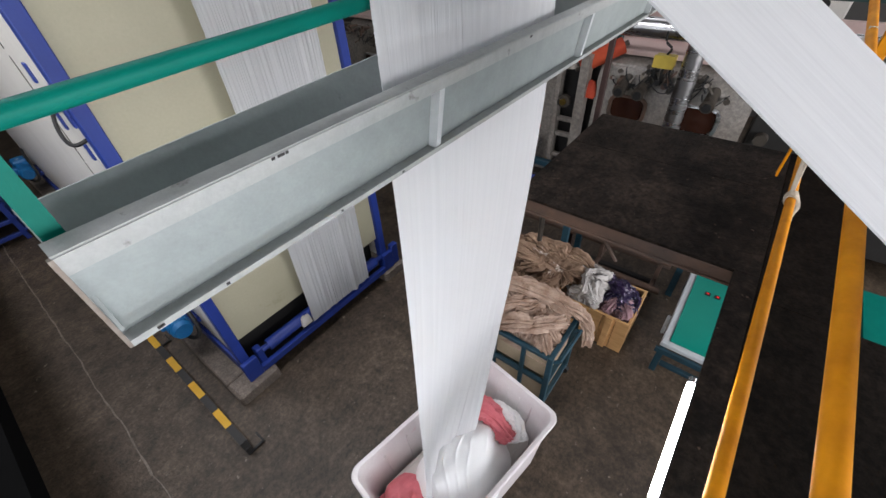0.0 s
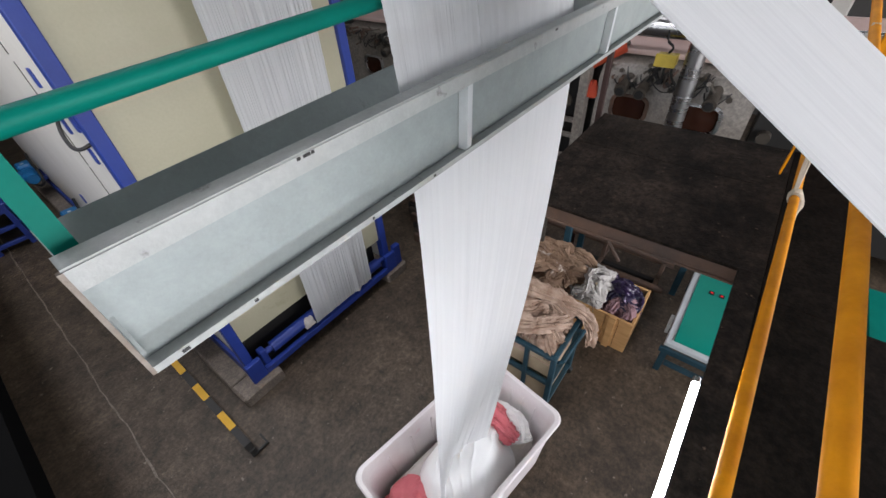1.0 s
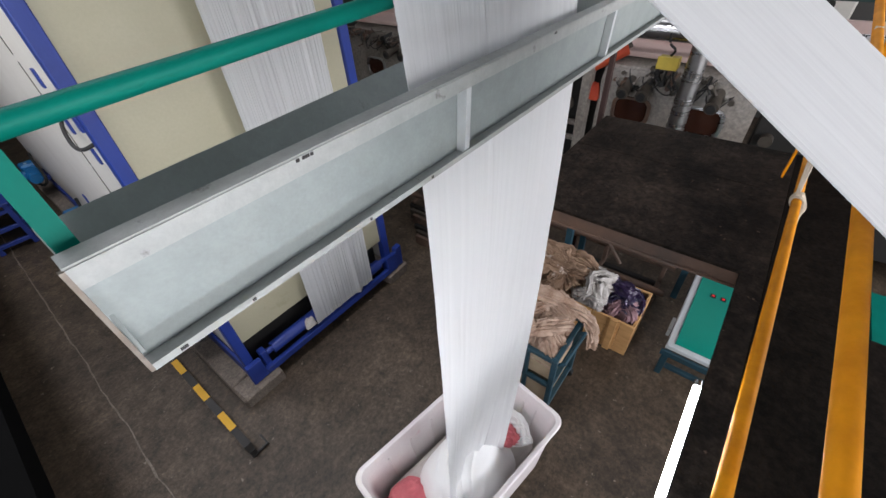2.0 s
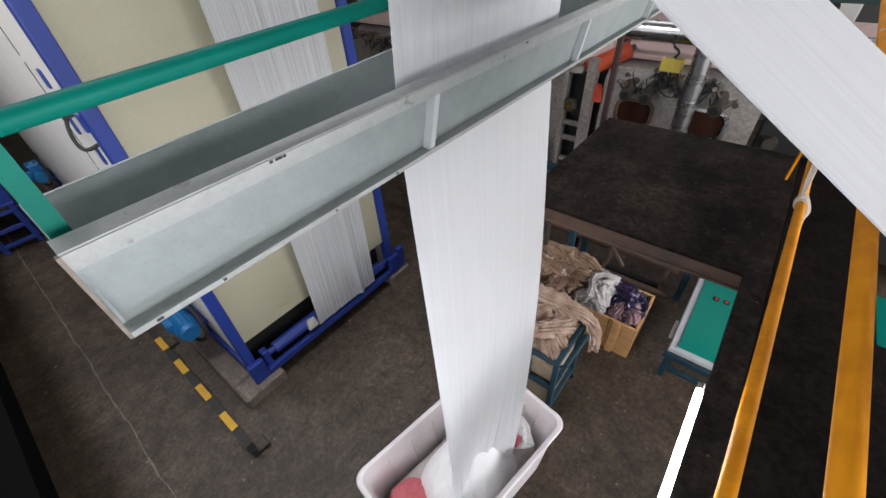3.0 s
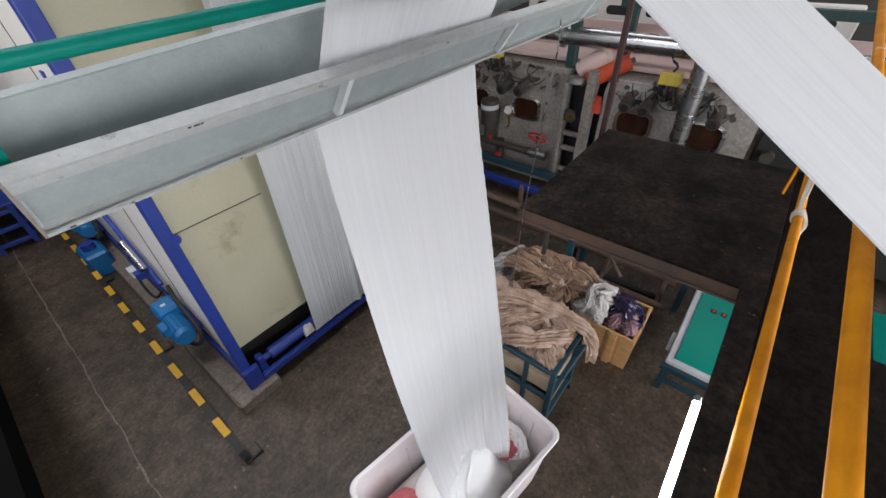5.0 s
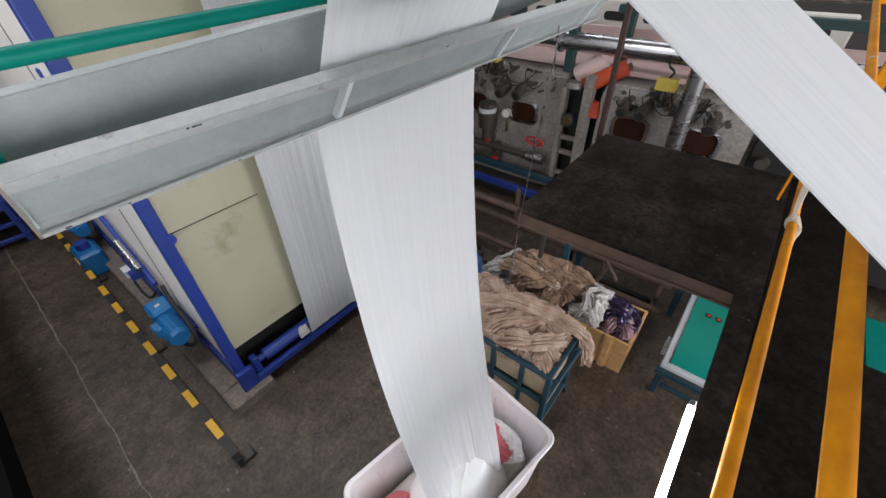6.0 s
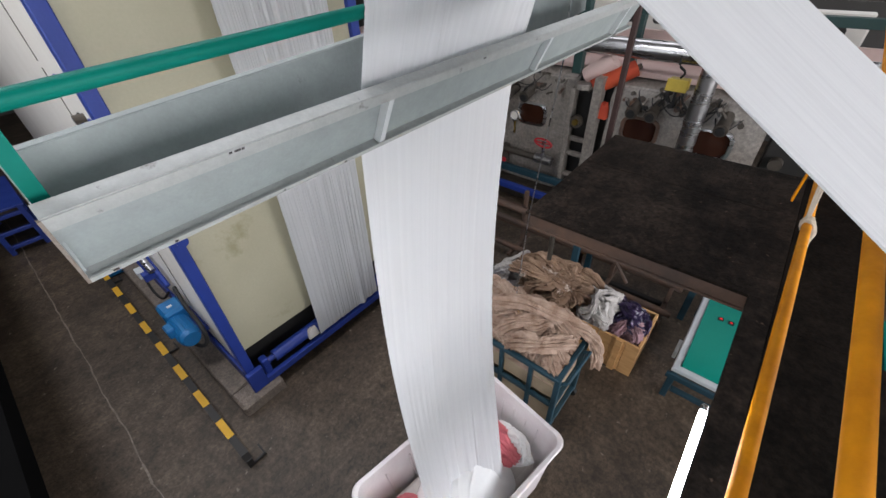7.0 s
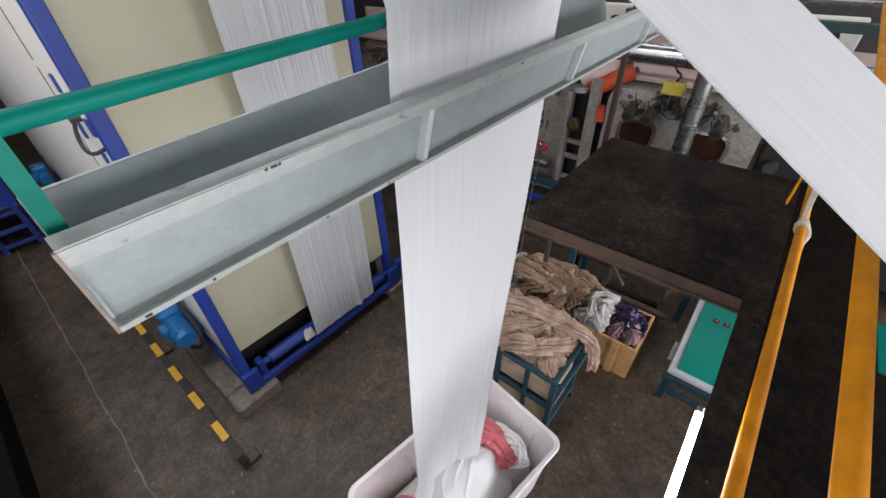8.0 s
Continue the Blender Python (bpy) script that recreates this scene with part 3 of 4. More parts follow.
for x in (-0.26, 2.52):
    part("bearing_arm", box(x, x + 0.05, 0.64, 0.74, 3.43, 3.95), GANTRY, gantry)
    part("cross_arm", box(x, x + 0.05, 0.64, PIVOT[0] + 0.25, 3.952, 4.02), GANTRY, gantry)
    part("hanger", box(x, x + 0.06, PIVOT[0] + 0.28, PIVOT[0] + 0.34, 4.1, CEILING), GANTRY, gantry)

# ---------------------------------------------------------------- the cloth on its way
CX0, CX1 = 0.575, 1.325
SLOT = (0.211, -0.757)


def wrinkle(u, v, k=1.0):
    return k * (0.006 * noise.noise(Vector((u * 11, v * 0.8, 1))) + 0.0035 * noise.noise(Vector((u * 30, v * 1.2, 4))) + 0.0016 * noise.noise(Vector((u * 85, v * 1.2, 6))))


def upper(u, v):
    w = v * 2
    if w < 1:
        y, z = 0.05 + (0.064 - 0.05) * w, -0.05 + (PA[1] + 0.08) * w
    else:
        y, z = 0.064 + (SLOT[0] - 0.064) * (w - 1), PA[1] + 0.03 + (SLOT[1] - PA[1] - 0.03) * (w - 1)
    line = 0.004 * math.exp(-((u - 0.34) / 0.008) ** 2)
    half, mid = 0.328 + 0.047 * v, 0.885 + 0.065 * v
    return (mid + half * (2 * u - 1), y - wrinkle(u, v) - line, z)


upper_cloth = tagged(part("cloth_in_chute", sheet(upper, 120, 24, 0.0015), STREAK_CLOTH, None, "", True), "white streaked cloth running through the swinging chute", "cloth")
selvedges(upper, upper_cloth, (0, -0.002, 0), 5)


def feed(u, v):
    # from the roller down past the rail to a low roller behind
    y = 0.655 - 2.6 * v
    z = 3.042 + 0.687 * y
    return (0.45 + 0.755 * u, y, z + wrinkle(u, v * 3, 1.0) + 0.012 * noise.noise(Vector((u * 4.5, v * 1.2, 11))))


feed_cloth = tagged(part("feed_cloth", sheet(feed, 110, 40, 0.0015), STREAK_CLOTH, None, "", True), "white streaked cloth slanting up to the feed roller", "cloth")
selvedges(feed, feed_cloth, (0, 0, 0.002), 7)
bm = rod((0.35, -1.98, 1.62), (1.4, -1.98, 1.62), 0.05, seg=20)
low = thing("low_roller", "steel roller on stands under the slanting cloth", "roller")
part("roller", bm, STAINLESS, low, "", True)
for x in (0.33, 1.37):
    part("stand", box(x, x + 0.05, -2.03, -1.93, 0.0, 1.62), GANTRY, low)

# the hanging length: rigid strips that ride one curve
STRIPS = 40
# seconds, top x, foot x, foot y, foot turn in degrees, sag in y, sag in x
FOOT = [(0.0, 0.895, 0.71, 0.69, 2, -0.02, -0.03), (0.5, 0.88, 0.70, 0.66, 4, -0.03, -0.04), (1.0, 0.868, 0.70, 0.63, 4, -0.035, -0.04),
        (1.5, 0.872, 0.74, 0.59, -2, -0.01, -0.01), (2.25, 0.92, 0.78, 0.55, -6, -0.05, -0.04), (3.0, 0.955, 0.81, 0.53, -9, -0.09, -0.07),
        (3.5, 0.97, 0.83, 0.52, -10, -0.11, -0.085), (4.0, 0.97, 0.86, 0.55, -14, -0.13, -0.09), (4.5, 0.968, 0.88, 0.575, -17, -0.144, -0.089),
        (5.3, 0.97, 0.84, 0.56, -14, -0.09, -0.08), (6.0, 0.973, 0.79, 0.53, -9, -0.03, -0.065), (6.5, 0.975, 0.755, 0.52, -8, 0.01, -0.05),
        (7.0, 0.98, 0.72, 0.545, -12, 0.06, -0.01), (7.5, 0.965, 0.705, 0.60, -8, 0.04, -0.01), (8.0, 0.948, 0.695, 0.672, -2, 0.0, -0.02)]
FOOT_Z = 0.56


def swing_at(t):
    ts = [a for a, _ in SWING]
    return float(np.interp(t, ts, [b for _, b in SWING]))


def curve(t, foot, s):
    """The middle of the hanging cloth, s from 0 at the slot to 1 at the heap."""
    a, s = radians(swing_at(t)), max(s, 0.0)
    sy = PIVOT[0] + SLOT[0] * math.cos(a) - SLOT[1] * math.sin(a)
    sz = PIVOT[1] + SLOT[0] * math.sin(a) + SLOT[1] * math.cos(a)
    _, top, fx, fy, _, sag, side = foot
    return Vector((top + (fx - top) * s ** 1.4 + side * math.sin(math.pi * s), sy + (fy - sy) * s ** 1.5 + sag * math.sin(math.pi * s), sz + (FOOT_Z - sz) * s))


def strip_width(s):
    return 0.75 * (1 - 0.32 * max(s, 0.0) ** 1.1)


def strip_mesh(k):
    s0, s1 = k / STRIPS - 0.003, (k + 1) / STRIPS + 0.003
    if k == 0:
        s0 = -0.02
    length = 2.06

    def f(u, v):
        s = s0 + (s1 - s0) * v
        gather = 0.5 + 2.2 * s * s
        x = (u - 0.5) * strip_width(s)
        line = 0.004 * math.exp(-((u - 0.36) / 0.008) ** 2)
        bend = 0.06 * s * s * math.cos(u * math.pi * 2.0) + 0.012 * s * s * math.sin(u * 23)
        return (x, -(wrinkle(u, s * 3 + 1, gather) + line + bend), -((s - (k + 0.5) / STRIPS) * length))
    return sheet(f, 90, 2)


hanging = thing("hanging_cloth", "white streaked cloth hanging from the chute into the bin", "cloth")
strips = [part("strip", strip_mesh(k), STREAK_CLOTH, hanging, "", True) for k in range(STRIPS)]


def strip_rows(k):
    rows, s = [], (k + 0.5) / STRIPS
    for foot in FOOT:
        t = foot[0]
        c = curve(t, foot, s)
        d = (curve(t, foot, s + 0.02) - curve(t, foot, s - 0.02)).normalized()
        turn = radians(foot[4]) * s ** 1.3
        x = Vector((math.cos(turn), math.sin(turn), 0))
        z = -d
        x = (x - z * x.dot(z)).normalized()
        y = z.cross(x)
        m = Matrix((x, y, z)).transposed().to_4x4()
        m.translation = c
        rows.append((t, m))
    return rows

# ---------------------------------------------------------------- the bin under the chute
BIN = pose(0.815, 0.655, 0.0, 0, 0, -9)
bin_ = thing("laundry_bin", "white ribbed plastic bin with a rounded rim, stained pink inside", "bin", BIN)
BL, BW, BH = 0.59, 0.34, 0.70           # half length, half width at the rim, height


def rounded(lx, ly, r, z, n=6):
    pts = []
    for cx, cy, a0 in ((lx - r, ly - r, 0), (-lx + r, ly - r, 90), (-lx + r, -ly + r, 180), (lx - r, -ly + r, 270)):
        for i in range(n + 1):
            a = radians(a0 + 90 * i / n)
            pts.append((cx + r * math.cos(a), cy + r * math.sin(a), z))
    return pts


def loft(rings, caps=(False, False), bm=None):
    """A skin over closed rings of equally many points."""
    bm = bm or bmesh.new()
    vs = [[bm.verts.new(p) for p in ring] for ring in rings]
    n = len(vs[0])
    for a, b in zip(vs, vs[1:]):
        for k in range(n):
            bm.faces.new((a[k], a[(k + 1) % n], b[(k + 1) % n], b[k]))
    if caps[0]:
        bm.faces.new(vs[0][::-1])
    if caps[1]:
        bm.faces.new(vs[-1])
    return bm


body = loft([rounded(BL - 0.09, BW - 0.06, 0.06, 0.10), rounded(BL - 0.025, BW - 0.025, 0.07, BH - 0.05), rounded(BL - 0.02, BW - 0.02, 0.07, BH - 0.02),
             rounded(BL, BW, 0.08, BH - 0.03), rounded(BL + 0.004, BW + 0.004, 0.08, BH - 0.01), rounded(BL - 0.004, BW - 0.004, 0.08, BH), rounded(BL - 0.026, BW - 0.026, 0.07, BH - 0.002),
             rounded(BL - 0.036, BW - 0.036, 0.065, BH - 0.03), rounded(BL - 0.1, BW - 0.07, 0.055, 0.12)], (True, True))
part("tub", body, BIN_PLASTIC, bin_, "", True)
for side in (1, -1):
    for i in range(5):
        x = -0.36 + 0.18 * i
        bm = rod((x, side * (BW - 0.042), BH - 0.09), (x * 0.9, side * (BW - 0.068), 0.2), 0.007, seg=8)
        part("rib", bm, BIN_PLASTIC, bin_, "", True)
for i in range(4):
    y = -0.15 + 0.1 * i
    for sx in (1, -1):
        bm = rod((sx * (BL - 0.042), y, BH - 0.09), (sx * (BL - 0.09), y * 0.85, 0.2), 0.007, seg=8)
        part("rib", bm, BIN_PLASTIC, bin_, "", True)
part("base_frame", box(-0.45, 0.45, -0.21, 0.21, 0.07, 0.10), GREASY, bin_)
part("push_bar", pipe([(-0.47, -0.22, 0.08), (-0.6, -0.22, 0.1), (-0.6, 0.22, 0.1), (-0.47, 0.22, 0.08)], 0.012), GREASY, bin_, "dark steel push bar", True)
for sx in (-0.38, 0.38):
    for sy in (-0.16, 0.16):
        part("castor", rod((sx, sy - 0.015, 0.036), (sx, sy + 0.015, 0.036), 0.036), BLACK_RUBBER, bin_, "black rubber castor", True)


def in_bin(bm):
    bm.transform(BIN)
    return bm


white = thing("white_cloth", "heap of wet white cloth piled in the bin", "cloth heap")


def mound(cx, cy, rx, ry, z0, top, creases, seed):
    """A rounded pile of soft cloth with shallow creases that run away from its crown."""
    def f(u, v):
        a, r = u * math.tau, v
        px, py = math.cos(a) * r, math.sin(a) * r
        q = Vector((px * 2.2 + seed, py * 2.2, seed * 0.7))
        out = 1 + 0.12 * noise.noise(q * 1.1)
        drift = noise.noise_vector(q * 0.7 + Vector((4, 1, 2)))
        crease = (1 - abs(math.sin((px * 0.75 - py * 0.65) * creases + drift.x * 3.2))) ** 3 * max(0.0, 0.35 + noise.noise(q * 1.4 + Vector((1, 9, 4))))
        lump = noise.noise(q * 0.9 + Vector((7, 3, 1)))
        z = z0 + (top - z0) * max(0.0, 1 - r ** 3.2) + (0.015 * crease + 0.03 * lump) * min(1.0, 4 * (1 - r) + 0.1)
        return (cx + rx * r * out * math.cos(a), cy + ry * r * out * math.sin(a), z)
    return sheet(f, 170, 70)


part("under_layer", in_bin(mound(-0.02, -0.045, 0.37, 0.255, 0.40, 0.70, 13, 2.0)), WHITE_CLOTH, white, "", True)
bm = in_bin(heap(-0.37, 0.0, 0.32, 0.14, 0.23, 0.2, seed=7, folds=0.02, freq=7, n=60, power=3, pleats=0.02))
tagged(part("pink_cloth", bm, PINK_CLOTH, None, "", True), "rose pink cloth at the bin end under white cloth", "cloth")
bm = in_bin(box(-0.46, 0.46, -0.24, 0.24, 0.13, 0.40, 0.03))
tagged(part("packed_cloth", bm, GREY_CLOTH, None, "", True), "packed off-white cloth filling the bin's bottom", "cloth")

# ---------------------------------------------------------------- cart and crate with old cloth
cart = thing("steel_cart", "teal steel-framed cart with grey board sides", "cart")
CX, CX2, CY, CY2, CZ = 1.66, 2.12, 0.46, 1.46, 0.76
for x in (CX, CX2):
    for y in (CY, CY2):
        part("post", box(x - 0.02, x + 0.02, y - 0.02, y + 0.02, 0.08, CZ), TEAL_STEEL, cart)
        part("wheel", rod((x - 0.02, y, 0.04), (x + 0.02, y, 0.04), 0.04), BLACK_RUBBER, cart, "", True)
for z in (0.12, 0.42, CZ - 0.02):
    for x in (CX, CX2):
        part("rail", box(x - 0.018, x + 0.018, CY + 0.02, CY2 - 0.02, z - 0.018, z + 0.018), TEAL_STEEL, cart)
    for y in (CY, CY2):
        part("rail", box(CX + 0.02, CX2 - 0.02, y - 0.018, y + 0.018, z - 0.018, z + 0.018), TEAL_STEEL, cart)
for y in (0.67, 0.92, 1.17):
    part("upright", box(CX - 0.016, CX + 0.016, y - 0.016, y + 0.016, 0.14, CZ - 0.04), TEAL_STEEL, cart)
for y in (0.44, 0.69, 0.94, 1.19):
    for z in (0.15, 0.46):
        part("board", box(CX + 0.02, CX + 0.03, y + 0.005, y + 0.225, z, z + 0.23, 0.003), CARDBOARD, cart)
part("board", box(CX + 0.03, CX2 - 0.03, CY + 0.02, CY + 0.03, 0.14, 0.68, 0.003), CARDBOARD, cart)
part("board", box(CX + 0.03, CX2 - 0.03, CY2 - 0.03, CY2 - 0.02, 0.14, 0.68, 0.003), CARDBOARD, cart)
part("board", box(CX2 - 0.03, CX2 - 0.02, CY + 0.03, CY2 - 0.03, 0.14, 0.68, 0.003), CARDBOARD, cart)
part("deck", box(CX + 0.03, CX2 - 0.03, CY + 0.03, CY2 - 0.03, 0.12, 0.14, 0.003), CARDBOARD, cart)
part("handle", pipe([(CX + 0.02, CY - 0.02, CZ - 0.06), (CX + 0.02, CY - 0.06, CZ - 0.02), (CX + 0.36, CY - 0.07, CZ - 0.02), (CX + 0.36, CY - 0.02, CZ - 0.06)], 0.014), TEAL_STEEL, cart, "", True)


def swag(points, width, height, pleats, seed, amp=0.42):
    """A gathered length of cloth along a line: round ridges, sharp valleys, pinched here and there."""
    pts = [Vector(p) for p in points]
    for _ in range(3):
        out = [pts[0]]
        for a, b in zip(pts, pts[1:]):
            out += [a.lerp(b, 0.25), a.lerp(b, 0.75)]
        pts = out + [pts[-1]]
    n = len(pts) - 1
    nu = pleats * 10

    def f(u, v):
        k = min(int(v * n), n - 1)
        c = pts[k].lerp(pts[k + 1], v * n - k)
        d = (pts[min(k + 2, n)] - pts[max(k - 1, 0)]).normalized()
        side = d.cross(Vector((0, 0, 1)))
        side = side.normalized() if side.length > 0.05 else Vector((1, 0, 0))
        up = side.cross(d)
        w = width * (0.78 + 0.5 * noise.noise(Vector((v * 4.0, seed, 2))))
        a = (u - 0.5) * 3.6
        drift = 1.2 * noise.noise(Vector((v * 3.0, seed * 2.1, u * 2.0)))
        fold = abs(math.sin((u * pleats + drift) * math.pi)) * (0.5 + 0.9 * abs(noise.noise(Vector((u * 3, v * 2.5, seed)))))
        fold += 0.35 * abs(math.sin((u * pleats * 2.3 + 2.0 * drift + v * 3) * math.pi))
        fold += 0.45 * (1 - 2.4 * abs(noise.noise(Vector((u * 4 + v * 10, v * 15, seed * 5.0)))))
        r = 1 - amp + amp * fold * 1.5
        return c + side * (math.sin(a) * w * r) + up * (math.cos(a) * height * r)
    return sheet(f, nu, 60)


def swag_pile(heap_thing, mat, x0, x1, y0, y1, z, rise, count, seed, width, pleats, turn=0.35):
    """Several gathered folds thrown over one another, the last on top."""
    r = random.Random(seed)
    for i in range(count):
        lift = z + rise * (i / count) ** 0.8
        cx, cy = r.uniform(x0 + 0.05, x1 - 0.05), r.uniform(y0 + 0.1, y1 - 0.1)
        a = math.pi / 2 + r.uniform(-turn, turn) + (1.2 if r.random() < 0.25 else 0)
        half = r.uniform(0.16, 0.34)
        line = []
        for q in (-1.0, -0.55, 0.0, 0.5, 1.0):
            x = cx + half * q * math.cos(a) + r.uniform(-0.06, 0.06)
            y = cy + half * q * math.sin(a) + r.uniform(-0.06, 0.06)
            x, y = min(max(x, x0), x1), min(max(y, y0), y1)
            line.append((x, y, lift - (0.10 if abs(q) == 1 else 0.0) + r.uniform(-0.03, 0.03)))
        part("fold", swag(line, width * r.uniform(0.7, 1.2), width * r.uniform(0.65, 1.05), pleats, seed + i * 3.7), mat, heap_thing, "", True)


beige = thing("beige_cloth", "heap of stained beige cloth in gathered folds overflowing the cart", "cloth heap")
part("under_layer", heap(1.90, 0.97, 0.62, 0.225, 0.49, 0.2, seed=11, folds=0.03, freq=8.0, n=90, power=4.0, pull=1.5, pleats=0.02), BEIGE_CLOTH, beige, "", True)
swag_pile(beige, BEIGE_CLOTH, 1.72, 2.10, 0.52, 1.45, 0.73, 0.17, 34, 5, 0.06, 7, 0.8)
part("fold", swag([(1.80, 1.2, 0.92), (1.95, 0.95, 0.98), (2.02, 0.72, 0.94), (2.08, 0.5, 0.86), (2.12, 0.40, 0.74), (2.13, 0.38, 0.5)], 0.065, 0.055, 6, 41.0), BEIGE_CLOTH, beige, "long fold hanging over the cart's end", True)

# folded cloths along the bin's side and end
pink = thing("pink_cloth", "rose pink cloth folded along the bin side", "cloth")
part("fold", in_bin(swag([(0.17, 0.24, 0.52), (0.24, 0.18, 0.61), (0.29, 0.07, 0.62), (0.31, -0.05, 0.60), (0.31, -0.15, 0.52)], 0.062, 0.05, 5, 81.0)), PINK_CLOTH, pink, "", True)
part("fold", in_bin(swag([(0.30, 0.2, 0.50), (0.35, 0.12, 0.56), (0.37, 0.02, 0.56), (0.36, -0.06, 0.48)], 0.055, 0.045, 4, 85.0)), PINK_CLOTH, pink, "", True)
pale = thing("pale_cloth", "off-white cloth crumpled against the bin end", "cloth heap")
part("fold", in_bin(swag([(0.42, 0.08, 0.46), (0.43, -0.02, 0.52), (0.42, -0.12, 0.52), (0.37, -0.2, 0.46)], 0.065, 0.045, 4, 91.0, 0.3)), WHITE_CLOTH, pale, "", True)

crate = thing("wooden_crate", "raw pine crate of upright boards", "crate")
for i in range(3):
    part("board", box(2.58, 2.605, 0.13 + 0.118 * i, 0.245 + 0.118 * i, 0.006, 0.40, 0.003), WOOD, crate)
part("batten", box(2.555, 2.579, 0.27, 0.33, 0.006, 0.41, 0.003), WOOD, crate)
part("side", box(2.61, 3.06, 0.13, 0.155, 0.006, 0.40, 0.003), WOOD, crate)
part("side", box(2.61, 3.06, 1.5, 1.525, 0.006, 0.40, 0.003), WOOD, crate)
part("board", box(2.58, 2.605, 0.487, 1.525, 0.006, 0.39, 0.003), WOOD, crate)
part("back", box(3.06, 3.085, 0.13, 1.525, 0.006, 0.40, 0.003), WOOD, crate)
for nm, m_, lab, a, n_, sd, wd, pl in (
        ("tan_cloth", TAN_CLOTH, "heap of tan and brown cloth in the crate", (2.62, 3.02, 0.66, 1.42, 0.44, 0.16), 28, 9, 0.062, 6),
        ("off_white_cloth", GREY_CLOTH, "off-white cloth bundled on the crate", (2.62, 3.0, 0.46, 0.7, 0.48, 0.10), 10, 31, 0.042, 3),
        ("navy_cloth", NAVY_CLOTH, "shiny navy printed cloth crumpled on the crate", (2.74, 3.0, 0.18, 0.5, 0.42, 0.08), 13, 33, 0.045, 3),
        ("mauve_cloth", MAUVE_CLOTH, "mauve cloth at the crate's corner", (2.69, 2.86, 0.2, 0.36, 0.38, 0.06), 5, 35, 0.06, 5),
        ("pale_scrap_cloth", GREY_CLOTH, "pale cloth scraps behind the cart", (2.56, 2.95, 1.35, 1.62, 0.42, 0.12), 7, 37, 0.06, 4)):
    h_ = thing(nm, lab, "cloth heap")
    part("under_layer", heap((a[0] + a[1]) / 2, (a[2] + a[3]) / 2, 0.22, (a[1] - a[0]) / 2 + 0.02, (a[3] - a[2]) / 2 + 0.02, 0.18, seed=sd, folds=0.03, freq=12, n=60, power=2.8), m_, h_, "", True)
    swag_pile(h_, m_, *a, n_, sd, wd, pl, 0.5 if nm == "tan_cloth" else 1.3)
drum = thing("blue_drum", "dark blue plastic drum among the old cloth", "drum")
part("body", loft([[(2.3 + r * math.cos(a), 1.66 + r * math.sin(a), z) for a in np.linspace(0, math.tau, 28, endpoint=False)] for r, z in
                   ((0.14, 0.0), (0.16, 0.03), (0.165, 0.4), (0.16, 0.74), (0.145, 0.78), (0.12, 0.785))], (True, True)), BLUE_DRUM, drum, "", True)

# ---------------------------------------------------------------- platform and walkway
PZ = 1.7
platform = thing("steel_platform", "dark oily steel plate platform on a rusty beam frame", "platform")
part("deck", box(2.06, 3.64, -0.35, 1.06, PZ - 0.02, PZ, 0.002), DARK_STEEL, platform)
part("walkway", box(-0.3, 1.9, -1.3, -0.352, PZ - 0.02, PZ, 0.002), BLACK_STEEL, platform)
part("walkway_end", box(1.902, 3.64, -0.70, -0.352, PZ - 0.02, PZ, 0.002), BLACK_STEEL, platform)
part("edge_plate", box(-0.3, 2.058, -0.35, -0.24, PZ - 0.02, PZ, 0), DARK_STEEL, platform)
part("front_beam", box(2.065, 2.12, -0.345, 1.05, PZ - 0.10, PZ - 0.022, 0.004), RUST_STEEL, platform)
part("front_beam_flange", box(2.05, 2.13, -0.345, 1.05, PZ - 0.112, PZ - 0.10, 0.002), RUST_STEEL, platform)
part("side_beam", box(2.13, 3.62, 1.0, 1.05, PZ - 0.10, PZ - 0.022, 0.004), RUST_STEEL, platform)
part("walkway_beam", box(-0.28, 2.06, -0.31, -0.26, PZ - 0.10, PZ - 0.022, 0.004), RUST_STEEL, platform)
part("back_beam", box(3.57, 3.62, -0.2, 1.0, PZ - 0.10, PZ - 0.022, 0.004), RUST_STEEL, platform)
part("plate_seam", box(3.0, 3.004, -0.2, 1.05, PZ, PZ + 0.001, 0), BLACK_STEEL, platform)
for x, y in ((3.1, 1.0), (3.58, 1.0), (3.6, -0.03), (2.2, -0.6), (-0.2, -1.2), (1.8, -1.2), (3.6, -0.66), (-0.2, -0.5)):
    part("column", box(x - 0.03, x + 0.03, y - 0.03, y + 0.03, 0.0, PZ - 0.112, 0.004), TEAL_STEEL, platform)
part("brace", pipe([(2.3, 0.62, PZ - 0.11), (2.32, 0.36, 1.24)], 0.012), RUST_STEEL, platform, "", True)
part("stub", pipe([(2.16, 0.88, PZ - 0.12), (2.16, 0.88, 1.3)], 0.018), GREASY, platform, "", True)
post = tagged(part("red_post", box(3.655, 3.70, 1.1, 1.145, 0.0, 4.4, 0.004), RED_OXIDE), "slim red-oxide steel post at the platform corner", "post")
# raised dots of the plate
bm = bmesh.new()
for i in range(34):
    for j in range(28):
        x, y = 2.11 + i * 0.045, -0.17 + j * 0.043
        s_ = 0.011 if (i + j) % 2 else -0.011
        box(x - 0.002 - abs(s_) * 0.6, x + 0.002 + abs(s_) * 0.6, y - 0.003, y + 0.003, PZ, PZ + 0.002, 0, bm)
tagged(part("tread_pattern", bm, DARK_STEEL, platform), "", kind="stuff")

